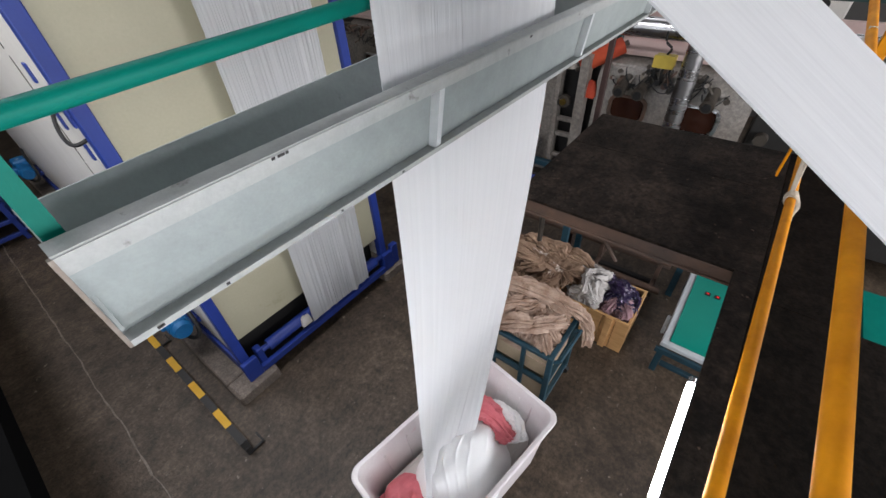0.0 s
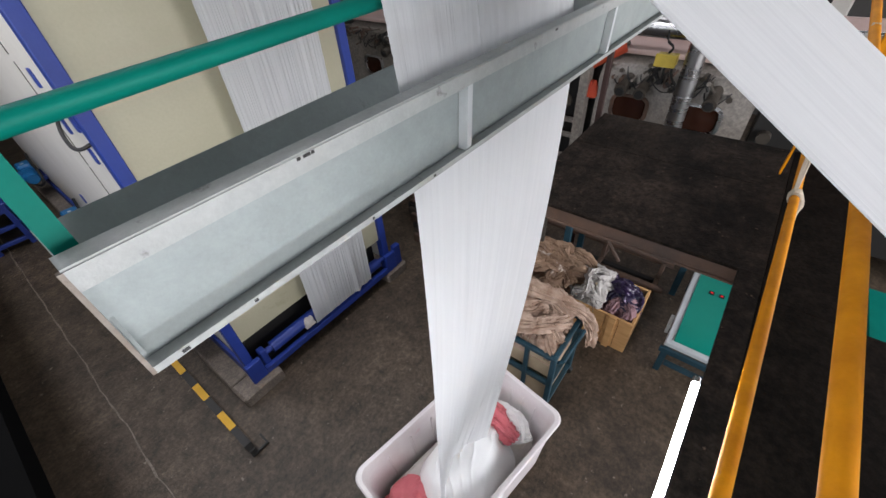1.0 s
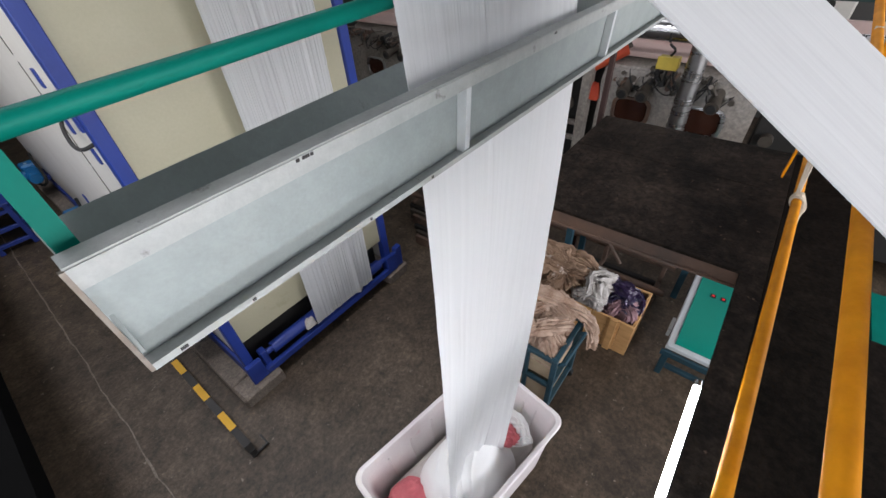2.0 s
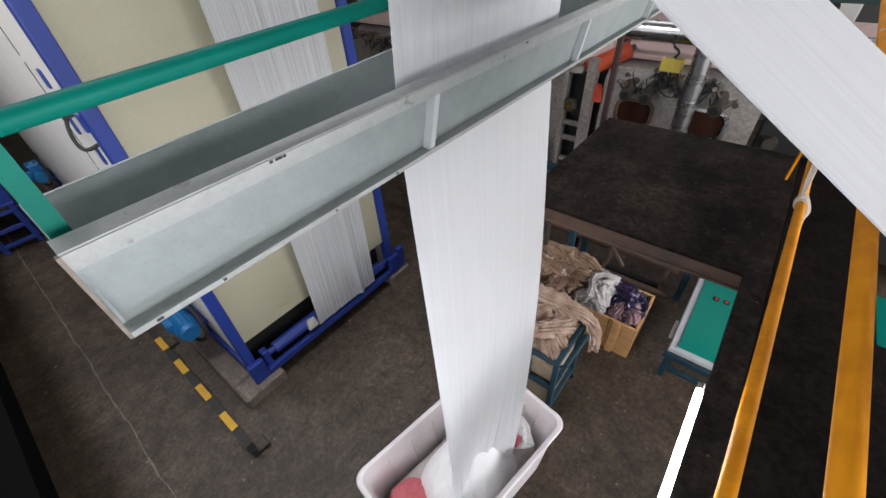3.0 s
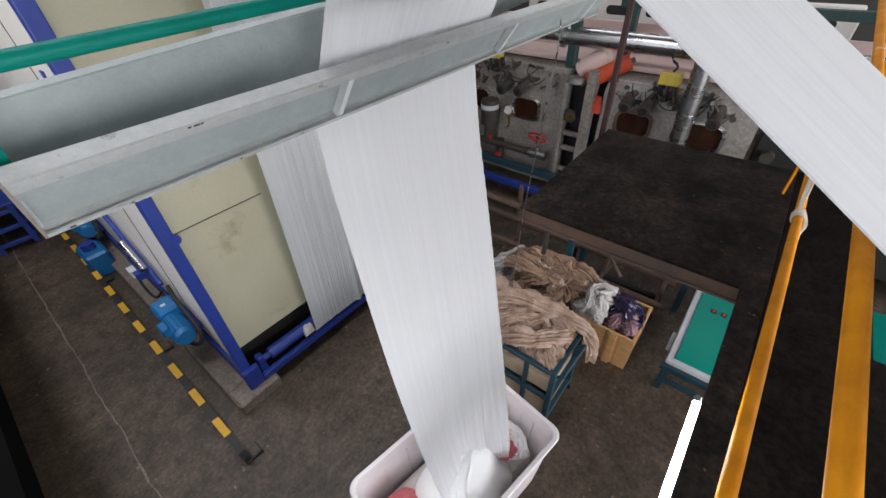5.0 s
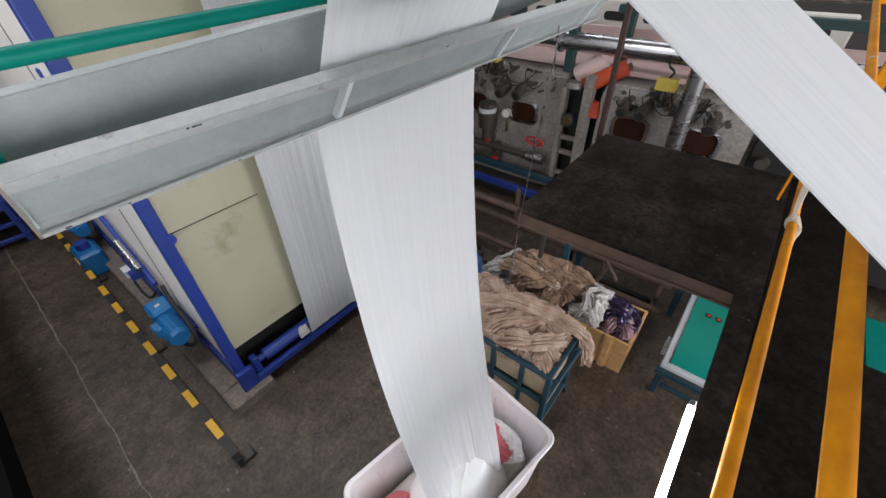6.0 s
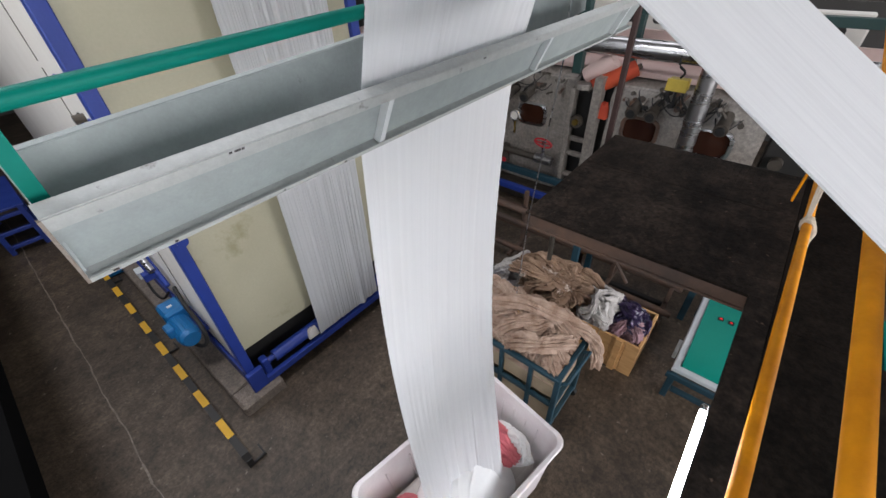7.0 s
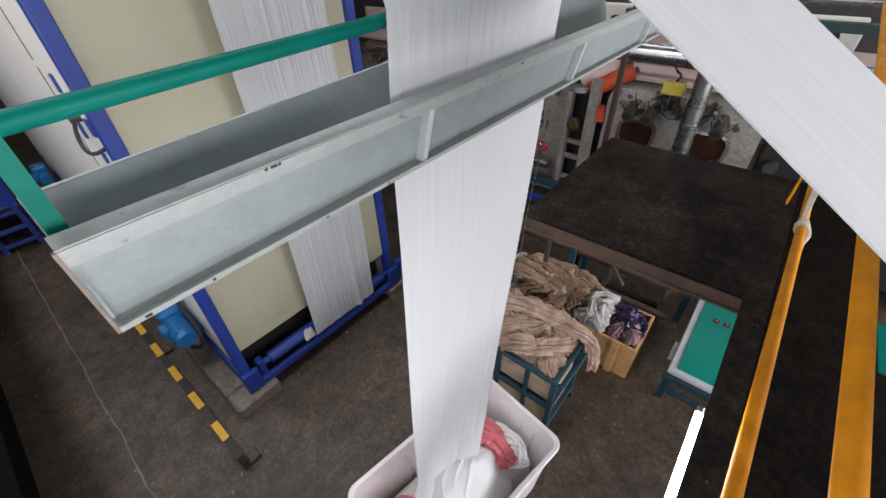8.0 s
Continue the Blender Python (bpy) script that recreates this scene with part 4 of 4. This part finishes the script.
# pipes and clutter in the dark under the platform
for x, z in ((3.3, 0.25), (3.45, 0.5), (3.35, 0.75), (3.6, 0.35)):
    tagged(part("floor_pipe", rod((x, 0.05, z), (x, 3.6, z), 0.035, seg=12), RUST_STEEL, None, "", True), "rusty steam pipe running under the platform", "pipe", group="pipes under the platform")
stand = thing("pipe_stand", "rusty steel stand carrying pipes", "stand")
for y in (0.12, 0.7, 1.8, 3.2):
    part("upright", box(3.5, 3.55, y, y + 0.04, 0, 0.9), RUST_STEEL, stand)
    part("shelf", box(3.2, 3.7, y, y + 0.04, 0.17, 0.21), RUST_STEEL, stand)
rs = random.Random(14)
for i in range(9):      # old timbers and scrap lying in the dark
    x, y = 2.75 + 0.09 * i + rs.uniform(-0.02, 0.02), rs.uniform(0.08, 0.3)
    h = rs.uniform(0.03, 0.16)
    bm = box(x, x + rs.uniform(0.04, 0.08), y, y + rs.uniform(1.0, 1.5), 0.0, h, 0.004) if x > 3.24 else box(x, x + 0.05, 1.6 + 0.1 * i, 2.8 + 0.1 * i, 0.0, h, 0.004)
    tagged(part("scrap_timber", bm, (RUST_STEEL, GREASY, BLACK_PAINT)[i % 3], None), "dark oily scrap timber lying under the platform", "timber", group="scrap under the platform")

# rod hanging from the gantry
tagged(part("hanging_rod", pipe([(1.95, 0.92, 3.76), (1.97, 0.90, 2.7), (2.0, 1.0, 1.72), (2.0, 1.03, 0.9)], 0.004, 8), STAINLESS, None, "", True), "thin pale steel rod hanging beside the platform", "rod")

# green bench
bench = thing("green_control_bench", "low green control bench with a pale grey border and red switches", "bench")
GX0, GX1, GY0, GY1, GZ = 2.575, 3.769, -0.606, -0.126, 0.400
part("case", box(GX0, GX1, GY0, GY1, GZ - 0.05, GZ - 0.004, 0.006), PALE_GREY, bench)
part("top_panel", box(GX0 + 0.045, GX1 - 0.02, GY0 + 0.02, GY1 - 0.055, GZ - 0.003, GZ + 0.004, 0.002), PANEL_GREEN, bench, "flat sea-green top panel")
for x in (GX0 + 0.03, GX1 - 0.04):
    for y in (GY0 + 0.03, GY1 - 0.03):
        part("leg", box(x - 0.025, x + 0.025, y - 0.025, y + 0.025, 0.0, GZ - 0.052), TEAL_STEEL, bench)
part("rail", box(GX0 + 0.01, GX0 + 0.05, GY0 + 0.06, GY1 - 0.06, 0.10, 0.14), TEAL_STEEL, bench)
part("rail", box(GX0 - 0.03, GX0 - 0.002, GY0, GY1 + 0.02, GZ - 0.11, GZ - 0.052), TEAL_STEEL, bench)
part("rail", box(GX0 + 0.02, GX1 - 0.03, GY1 - 0.045, GY1 - 0.015, 0.12, 0.16), TEAL_STEEL, bench)
part("side_box", box(GX0 + 0.22, GX0 + 0.38, GY1 + 0.002, GY1 + 0.03, GZ - 0.14, GZ - 0.05), PALE_GREY, bench)
for y in (-0.313, -0.393):
    sw = part("switch", box(3.325, 3.370, y - 0.022, y + 0.022, GZ + 0.004, GZ + 0.012, 0.002), BLACK_PAINT, bench, "black rocker switch")
    part("lamp", box(3.339, 3.355, y - 0.010, y + 0.010, GZ + 0.012, GZ + 0.016, 0.001), LED_RED, sw, "small red lamp")

# green cabinet beyond the walkway
gb = thing("green_machine", "sea-green sheet-metal machine guard beyond the walkway", "machine")
part("body", box(3.1, 3.64, -1.75, -1.24, 0.1, 0.73, 0.012), GREEN_PAINT, gb)
part("lid", box(3.08, 3.66, -1.77, -1.22, 0.732, 0.76, 0.006), GREEN_PAINT, gb)
part("base", box(3.14, 3.6, -1.71, -1.28, 0.0, 0.1, 0.005), BLACK_PAINT, gb)

# ---------------------------------------------------------------- handrail
rail = thing("handrail", "yellow painted tube handrail along the walkway, worn to brown", "handrail")
RR = 0.0165


def top_at(x):
    return Vector((x, -0.230 - 0.0066 * x, 2.6614 + 0.046 * x))


def mid_at(x):
    return Vector((x, -0.2045 - 0.0306 * x, 2.360 - 0.070 * x))


part("top_rail", rod(top_at(-0.28), top_at(3.56), RR, seg=28), YELLOW, rail, "", True)
part("mid_rail", rod(mid_at(-0.28), mid_at(3.56), RR, seg=28), YELLOW, rail, "", True)
for q in (top_at(3.55), mid_at(3.55)):
    part("tie_bar", box(3.545, 3.58, -0.44, q.y - 0.012, q.z - 0.012, q.z + 0.012, 0.004), YELLOW, rail)
part("post", box(-0.30, -0.262, -0.25, -0.21, PZ, 2.69, 0.006), YELLOW, rail)
part("stay", profile([(-0.256, 1.941), (-0.246, 1.941), (-0.246, 2.491), (-0.256, 2.491)], 2.701, 2.756), YELLOW, rail, "flat yellow stay")
rope = thing("rope_tie", "frayed cotton rope knotted round the yellow rail", "rope")
KX = 1.925
K = mid_at(KX)
for i in range(5):
    ring = [(KX - 0.02 + 0.009 * i + 0.005 * math.sin(a * 2 + i), K.y + 0.0205 * math.cos(a), K.z + 0.0205 * math.sin(a)) for a in np.linspace(0, math.tau, 18)]
    part("turn", pipe(ring, 0.005, 8), ROPE, rope, "", True)
part("knot", heap(KX, K.y + 0.004, K.z + 0.014, 0.016, 0.018, 0.016, seed=3, folds=0.006, freq=90, n=18), ROPE, rope, "", True)
for d, w in ((0.0, 0.006), (0.009, 0.0045), (-0.008, 0.004)):
    part("tail", pipe([(KX + d, K.y - 0.017, K.z + 0.014), (KX - 0.015, K.y - 0.03 - d, K.z - 0.02), (KX - 0.03 + d, K.y - 0.03, K.z - 0.06), (KX - 0.03 - d, K.y - 0.028 - d, K.z - 0.09), (KX - 0.045, K.y - 0.018 + d, K.z - 0.118)], w, 7, rounds=2), ROPE, rope, "frayed rope tail", True)
for d in (-0.007, 0.002, 0.011):
    part("strand", pipe([(KX, K.y + 0.008 + d * 0.4, K.z + 0.02), (KX + 0.08, K.y + 0.016 + d, K.z + 0.13), (KX + 0.23, K.y + 0.022 + d, K.z + 0.32), (KX + 0.36, top_at(KX + 0.36).y + d, top_at(KX + 0.36).z + 0.018)], 0.004, 7, rounds=2), ROPE, rope, "", True)

# lamp tied under the rail
lamp = thing("tube_lamp", "lit white fluorescent tube lamp fixed along the walkway edge", "lamp")
LY, LZ, LX = -0.142, 2.235, 0.815
part("tube", rod((LX - 1.17, LY, LZ), (LX - 0.02, LY, LZ), 0.009, seg=20), TUBE_LIGHT, lamp, "lit glass tube", True)
part("cap", rod((LX - 0.02, LY, LZ), (LX, LY, LZ), 0.0095, seg=20), STAINLESS, lamp, "metal end cap", True)
part("cap", rod((LX - 1.19, LY, LZ), (LX - 1.17, LY, LZ), 0.0095, seg=20), STAINLESS, lamp, "metal end cap", True)
for x in (LX - 0.35, LX - 1.1):
    part("tie", pipe([(x, LY - 0.004, LZ - 0.012), (x, LY + 0.004, LZ + 0.011), tuple(mid_at(x) - Vector((0, 0, 0.017)))], 0.002, 6), PALE_GREY, lamp, "", True)

# ---------------------------------------------------------------- the dyeing machines beyond
MX = 4.8
tagged(part("machine_base", box(MX - 0.15, MX + 1.3, -1.0, 6.5, 0.0, 0.25, 0.01), GREASY), "greasy steel base of the dyeing range", "base")


def sight_glass(t, y, z, dark=False):
    ring = loft([[(MX + dx, y + a * s, z + b * s) for a, b, _ in rounded(0.19, 0.135, 0.085, 0)] for s, dx in ((1.12, 0.03), (1.12, -0.02), (0.95, -0.03), (0.9, 0.0))], (True, False))
    f_ = part("sight_glass_frame", ring, RUST_STEEL if dark else STAINLESS, t, "", True)
    pane = loft([[(MX - 0.004, y + a * 0.93, z + b * 0.93) for a, b, _ in rounded(0.19, 0.135, 0.085, 0)], [(MX - 0.012, y + a * 0.88, z + b * 0.88) for a, b, _ in rounded(0.19, 0.135, 0.085, 0)]], (True, True))
    part("glass", pane, PORT_GLASS, f_, "brown glossy sight glass", True)


def geared_drive(t, y, z):
    bm = rod((MX + 0.05, y, z), (MX - 0.2, y, z - 0.05), 0.058, seg=18)
    rod((MX - 0.2, y, z - 0.05), (MX - 0.24, y, z - 0.058), 0.066, seg=18, bm=bm)
    d = part("drive", bm, GREASY, t, "greasy cylindrical drive", True)
    part("end_cap", rod((MX - 0.24, y, z - 0.058), (MX - 0.262, y, z - 0.062), 0.042, seg=18), BLACK_RUBBER, d, "", True)


def dye_vessel(y0, y1, glasses, drives, dark):
    t = thing("dyeing_vessel", "grey cast dyeing vessel with sight glasses and greasy drives", "dyeing machine", group="dyeing vessels")
    pts = [(MX, 0.25), (MX, 1.62), (MX + 0.08, 1.76), (MX + 0.3, 1.84), (MX + 1.1, 1.84), (MX + 1.1, 0.25)]
    bm = bmesh.new()
    a = [bm.verts.new((x, y0, z)) for x, z in pts]
    b = [bm.verts.new((x, y1, z)) for x, z in pts]
    for k in range(len(pts)):
        bm.faces.new((a[k], a[(k + 1) % len(pts)], b[(k + 1) % len(pts)], b[k]))
    bm.faces.new(a[::-1])
    bm.faces.new(b)
    bmesh.ops.recalc_face_normals(bm, faces=bm.faces)
    bmesh.ops.bevel(bm, geom=list(bm.edges), offset=0.02, segments=2, affect="EDGES")
    part("shell", bm, CAST_GREY, t, "", True)
    for i, (y, z) in enumerate(glasses):
        sight_glass(t, y, z, i in dark)
    for y, z in drives:
        geared_drive(t, y, z)
    r = random.Random(int(y0 * 10) + 50)
    for i in range(48):      # small fittings, elbows and nuts along the top edge
        y, z = r.uniform(y0 + 0.1, y1 - 0.1), r.uniform(1.55, 1.8)
        p = Vector((MX + 0.06, y, z))
        q = p + Vector((-0.1 - r.random() * 0.08, r.uniform(-0.03, 0.03), r.uniform(-0.03, 0.05)))
        w = r.uniform(0.007, 0.02)
        bm = rod(tuple(p), tuple(q), w, seg=10)
        rod(tuple(q), tuple(q + Vector((-0.02, 0, 0))), w * 1.6, seg=6, bm=bm)
        if i % 3 == 0:      # an elbow with a short drop
            rod(tuple(q), tuple(q + Vector((0, r.uniform(-0.09, 0.09), r.choice((-0.08, 0.05))))), w * 0.9, seg=8, bm=bm)
        part("fitting", bm, r.choice((GREASY, GREASY, RUST_STEEL, CAST_GREY, BLACK_RUBBER)), t, "", True)
    for i in range(9):      # black cables slung between the fittings
        ya = r.uniform(y0 + 0.1, y1 - 0.4)
        yb, za, zb = ya + r.uniform(0.15, 0.4), r.uniform(1.66, 1.8), r.uniform(1.55, 1.8)
        part("cable", pipe([(MX - 0.06, ya, za), (MX - 0.12, ya + 0.05, za - 0.07), (MX - 0.13, (ya + yb) / 2, min(za, zb) - r.uniform(0.05, 0.14)), (MX - 0.1, yb - 0.03, zb - 0.05), (MX - 0.02, yb, zb)], 0.006, 6, rounds=2), BLACK_RUBBER, t, "", True)
    return t


dye_vessel(2.0, 3.9, [(2.53, 1.25), (3.3, 1.25)], [(2.55, 1.58), (2.8, 1.56), (3.35, 1.58), (3.55, 1.58)], ())
dye_vessel(0.0, 1.55, [(1.15, 1.33), (0.43, 1.35)], [(1.22, 1.64), (1.02, 1.64), (0.36, 1.64)], (0,))
dye_vessel(4.0, 5.9, [(4.5, 1.25), (5.3, 1.25)], [(4.5, 1.6), (4.8, 1.6)], ())
# a recess with valves between the vessels
frame_ = thing("bearing_stand", "grey steel frame with bearing and brass valve between the vessels", "frame")
part("upright", box(4.66, 4.80, 1.62, 1.72, 0.25, 1.86), CAST_GREY, frame_)
part("upright", box(4.68, 4.80, 1.94, 1.99, 0.25, 1.7), CAST_GREY, frame_)
part("back", box(4.95, 5.0, 1.56, 1.995, 0.25, 1.8, 0), BLACK_PAINT, frame_)
for z in (0.55, 0.85, 1.05):
    part("rung", box(4.72, 4.78, 1.725, 1.935, z, z + 0.05), CAST_GREY, frame_)
bm = rod((4.72, 1.86, 1.32), (4.66, 1.86, 1.32), 0.075, seg=20)
part("bearing", bm, GREASY, frame_, "", True)
part("brass_nut", rod((4.66, 1.86, 1.32), (4.63, 1.86, 1.32), 0.04, seg=6), BRASS, frame_)
part("roller_cap", rod((4.75, 1.87, 1.70), (4.75, 1.87, 1.76), 0.10, seg=24), CAST_GREY, frame_, "", True)
wheel = thing("handwheel_valve", "red handwheel on a pipe valve", "valve")
ring = [(4.55 + 0.02 * math.cos(a), 2.2 + 0.13 * math.cos(a), 1.0 + 0.05 * math.sin(a)) for a in np.linspace(0, math.tau, 25)]
part("rim", pipe(ring, 0.013, 8), RED, wheel, "", True)
part("spoke", pipe([(4.55, 2.07, 1.0), (4.55, 2.33, 1.0)], 0.01, 8), RED, wheel, "", True)
part("stem", rod((4.55, 2.2, 1.02), (4.62, 2.2, 0.72), 0.018), STAINLESS, wheel, "", True)
part("valve_body", rod((4.62, 2.08, 0.74), (4.62, 2.32, 0.74), 0.065), STAINLESS, wheel, "", True)
part("inlet", rod((4.62, 2.32, 0.74), (4.62, 3.6, 0.74), 0.045), GREASY, wheel, "", True)
gauge = thing("pressure_gauge", "white round pressure gauge on a vessel", "gauge")
part("dial", rod((4.76, 2.76, 1.2), (4.72, 2.76, 1.2), 0.062, seg=28), WHITE_PANEL, gauge, "white dial", True)
part("bezel", pipe([(4.72, 2.76 + 0.064 * math.cos(a), 1.2 + 0.064 * math.sin(a)) for a in np.linspace(0, math.tau, 25)], 0.008, 8), STAINLESS, gauge, "", True)
part("stem", rod((4.75, 2.76, 1.14), (4.75, 2.76, 0.95), 0.012), BRASS, gauge, "", True)
for y, z in ((3.0, 0.85), (2.85, 0.62)):
    v_ = thing("pipe_valve", "greasy pipe valve with a red knob", "valve")
    part("body", rod((4.7, y, z - 0.15), (4.7, y, z + 0.15), 0.06), GREASY, v_, "", True)
    part("knob", rod((4.64, y - 0.02, z - 0.06), (4.6, y - 0.02, z - 0.06), 0.04), RED, v_, "", True)
pump = thing("strapped_canister", "dull canister wrapped with a strap on the vessel front", "canister")
part("body", rod((4.66, 3.02, 0.98), (4.66, 3.02, 1.32), 0.12, seg=24), GREASY, pump, "", True)
part("strap", rod((4.66, 3.02, 1.2), (4.66, 3.02, 1.26), 0.125, seg=24), PALE_GREY, pump, "", True)
part("foot", rod((4.66, 3.02, 0.74), (4.66, 3.02, 0.98), 0.07, seg=24), GREASY, pump, "", True)

dark_unit = thing("drive_unit", "black greasy drive unit with brass couplings beside the vessels", "machine")
part("housing", box(4.95, 5.9, -2.3, -0.05, 0.25, 1.62, 0.02), BLACK_PAINT, dark_unit)
for i, (y, z) in enumerate(((-0.18, 1.25), (-0.4, 1.05), (-0.75, 1.3), (-1.2, 1.15))):
    part("coupling", rod((4.95, y, z), (4.86, y, z), 0.06, seg=18), BRASS if i in (1, 3) else GREASY, dark_unit, "", True)
part("guard", box(4.78, 4.94, -0.95, -0.55, 0.6, 1.0, 0.02), GREASY, dark_unit)

# low beams in front of the vessels
for nm, lab, x, z, m_ in (("floor_beam", "teal steel beam along the dyeing range", 4.5, 0.52, TEAL_STEEL), ("floor_beam", "royal blue steel beam along the dyeing range", 4.4, 0.30, BLUE_PAINT),
                          ("floor_beam", "rusty beam along the dyeing range", 4.2, 0.12, RUST_STEEL)):
    tagged(part(nm, box(x, x + 0.08, -0.6, 5.8, z - 0.04, z + 0.04, 0.005), m_), lab, "beam")
for y in (0.0, 1.7, 3.4, 5.1):
    tagged(part("beam_trestle", box(4.5, 4.58, y, y + 0.05, 0.0, 0.478, 0.004), RUST_STEEL), "short rusty trestle under a beam", "trestle", group="trestles")
    tagged(part("beam_trestle", box(4.4, 4.48, y, y + 0.05, 0.0, 0.258, 0.004), RUST_STEEL), "short rusty trestle under a beam", "trestle", group="trestles")
    tagged(part("beam_trestle", box(4.2, 4.28, y, y + 0.05, 0.0, 0.078, 0.004), RUST_STEEL), "short rusty trestle under a beam", "trestle", group="trestles")

# hood wall behind, big stainless pipe, vertical duct
hood = thing("pink_hood", "faded pink sheet-metal hood behind the dyeing range", "hood")
part("panel", box(5.55, 5.6, -2.5, 6.5, 1.842, 2.22, 0.004), PINK_WALL, hood)
part("lower_ledge", box(4.98, 5.549, -2.5, 6.5, 1.845, 1.90, 0.01), PINK_WALL, hood)
main = thing("steam_main", "large dull stainless steam main with flanges", "pipe")
part("pipe", rod((4.8, -2.6, 2.17), (4.8, 2.15, 2.17), 0.095, seg=32), STAINLESS, main, "", True)
for y in (2.1, 0.2, -1.4):
    part("flange", rod((4.8, y, 2.17), (4.8, y + 0.04, 2.17), 0.13, seg=32), STAINLESS, main, "", True)
part("end_pipe", rod((4.8, 2.15, 2.17), (4.8, 3.2, 2.17), 0.07, seg=24), STAINLESS, main, "", True)
for y in (1.95, -0.9):
    part("hanger", box(4.75, 4.85, y, y + 0.1, 1.845, 2.6, 0.004), GANTRY, main)
duct = thing("vertical_duct", "bright stainless riser duct with a welded seam", "duct")
part("riser", rod((4.55, 0.61, 0.25), (4.55, 0.61, 2.4), 0.085, seg=32), STAINLESS, duct, "", True)
part("collar", rod((4.55, 0.61, 1.62), (4.55, 0.61, 1.65), 0.092, seg=32), STAINLESS, duct, "", True)
for y, z in ((0.87, 1.92), (2.97, 1.92)):
    jb = thing("junction_box", "yellow plastic junction box with a black cable", "junction box", group="junction boxes")
    part("case", box(4.62, 4.72, y - 0.095, y + 0.095, z - 0.055, z + 0.055, 0.008), BOX_YELLOW, jb)
    part("lid", box(4.60, 4.618, y - 0.1, y + 0.1, z - 0.06, z + 0.06, 0.006), BOX_YELLOW, jb)
    part("cable", pipe([(4.67, y, z + 0.06), (4.66, y - 0.04, z + 0.12), (4.68, y + 0.05, z + 0.16), (4.72, y + 0.06, z + 0.26)], 0.012, 8, rounds=2), BLACK_RUBBER, jb, "black cable", True)
    for d in (-0.07, 0.0, 0.07):
        part("cable", pipe([(4.67, y + d, z - 0.06), (4.66, y + d, z - 0.14), (4.72, y + d * 2, z - 0.25)], 0.012, 8, rounds=1), BLACK_RUBBER, jb, "", True)
    part("bracket", box(4.72, 4.86, y - 0.02, y + 0.02, 1.72, z), GREASY, jb)
cl = thing("cloth_roll", "rolled orange-red cloth on a roller between the vessels", "cloth roll")
part("roll", rod((5.0, 1.40, 1.93), (4.75, 1.76, 1.72), 0.09, seg=24), ORANGE_CLOTH, cl, "", True)
part("wrapper", rod((4.9, 1.62, 2.02), (4.86, 1.9, 1.80), 0.10, seg=24), PINK_WALL, cl, "", True)
part("core", rod((5.03, 1.36, 1.955), (4.72, 1.80, 1.69), 0.03, seg=12), GREASY, cl, "", True)
og = heap(4.78, 1.62, 1.40, 0.07, 0.09, 0.22, seed=31, folds=0.02, freq=18, n=24)
tagged(part("orange_cloth", og, ORANGE_CLOTH, None, "", True), "orange cloth bundle beside the roll", "cloth")

slots = thing("slotted_hood", "white enamelled hood with a row of dark slots", "hood")
part("panel", box(6.2, 6.26, -0.4, 3.4, 2.05, 2.42, 0.02), WHITE_PANEL, slots)
for i in range(7):
    y = -0.25 + 0.52 * i
    part("slot", loft([[(6.195 + dx, y + 0.2 + a_ * k, 2.23 + b_ * k) for a_, b_, _ in rounded(0.18, 0.055, 0.05, 0)] for dx, k in ((0.004, 1.0), (-0.004, 0.96))], (True, True)), BLACK_PAINT, slots, "", True)
for y in (-0.3, 3.2):
    part("leg", box(6.2, 6.26, y, y + 0.06, 0.0, 2.048), GANTRY, slots)

# overhead steel at the end of the hall
over = thing("overhead_frame", "dark green overhead steel frame with pipes", "frame")
part("beam", box(5.9, 6.05, -5.0, 3.0, 2.62, 2.84), GANTRY, over)
part("beam", box(5.2, 5.3, -5.0, 1.7, 2.42, 2.5), GANTRY, over)
part("post", box(5.92, 6.04, -2.6, -2.48, 0.0, 2.62), GANTRY, over)
part("post", box(5.92, 6.04, 2.7, 2.82, 0.0, 2.62), GANTRY, over)
part("post", box(5.2, 5.3, -4.6, -4.5, 0.0, 2.42), GANTRY, over)
part("post", box(5.2, 5.3, 1.5, 1.6, 1.845, 2.42), GANTRY, over)
part("light_bar", rod((5.6, -4.5, 2.62), (5.6, 1.4, 2.62), 0.04), STAINLESS, over, "", True)
for y in (-4.6, 1.3):
    part("bar_hanger", box(5.3, 5.62, y, y + 0.05, 2.46, 2.6), GANTRY, over)
yp = thing("yellow_post", "worn yellow steel post at the walkway's far end", "post")
part("post", box(3.53, 3.59, -0.50, -0.44, PZ, 2.78), YELLOW, yp)
ob_ = thing("orange_rail", "orange painted rail by the far window", "rail")
part("bar", box(3.7, 3.75, -2.2, -0.5, 2.5, 2.55), ORANGE_CLOTH, ob_)
for y in (-2.15, -0.6):
    part("leg", box(3.7, 3.75, y, y + 0.05, 0.0, 2.498), GANTRY, ob_)


# ---------------------------------------------------------------- what moves
def motions():
    walk(chute, [(t, pose(0, *PIVOT, a, 0, 0)) for t, a in SWING])
    walk(upper_cloth, [(t, pose(0.8 * (foot[1] - 0.95), *PIVOT, a, 0, 0)) for (t, a), foot in zip(SWING, FOOT)])
    for k, ob in enumerate(strips):
        walk(ob, strip_rows(k))


motions()
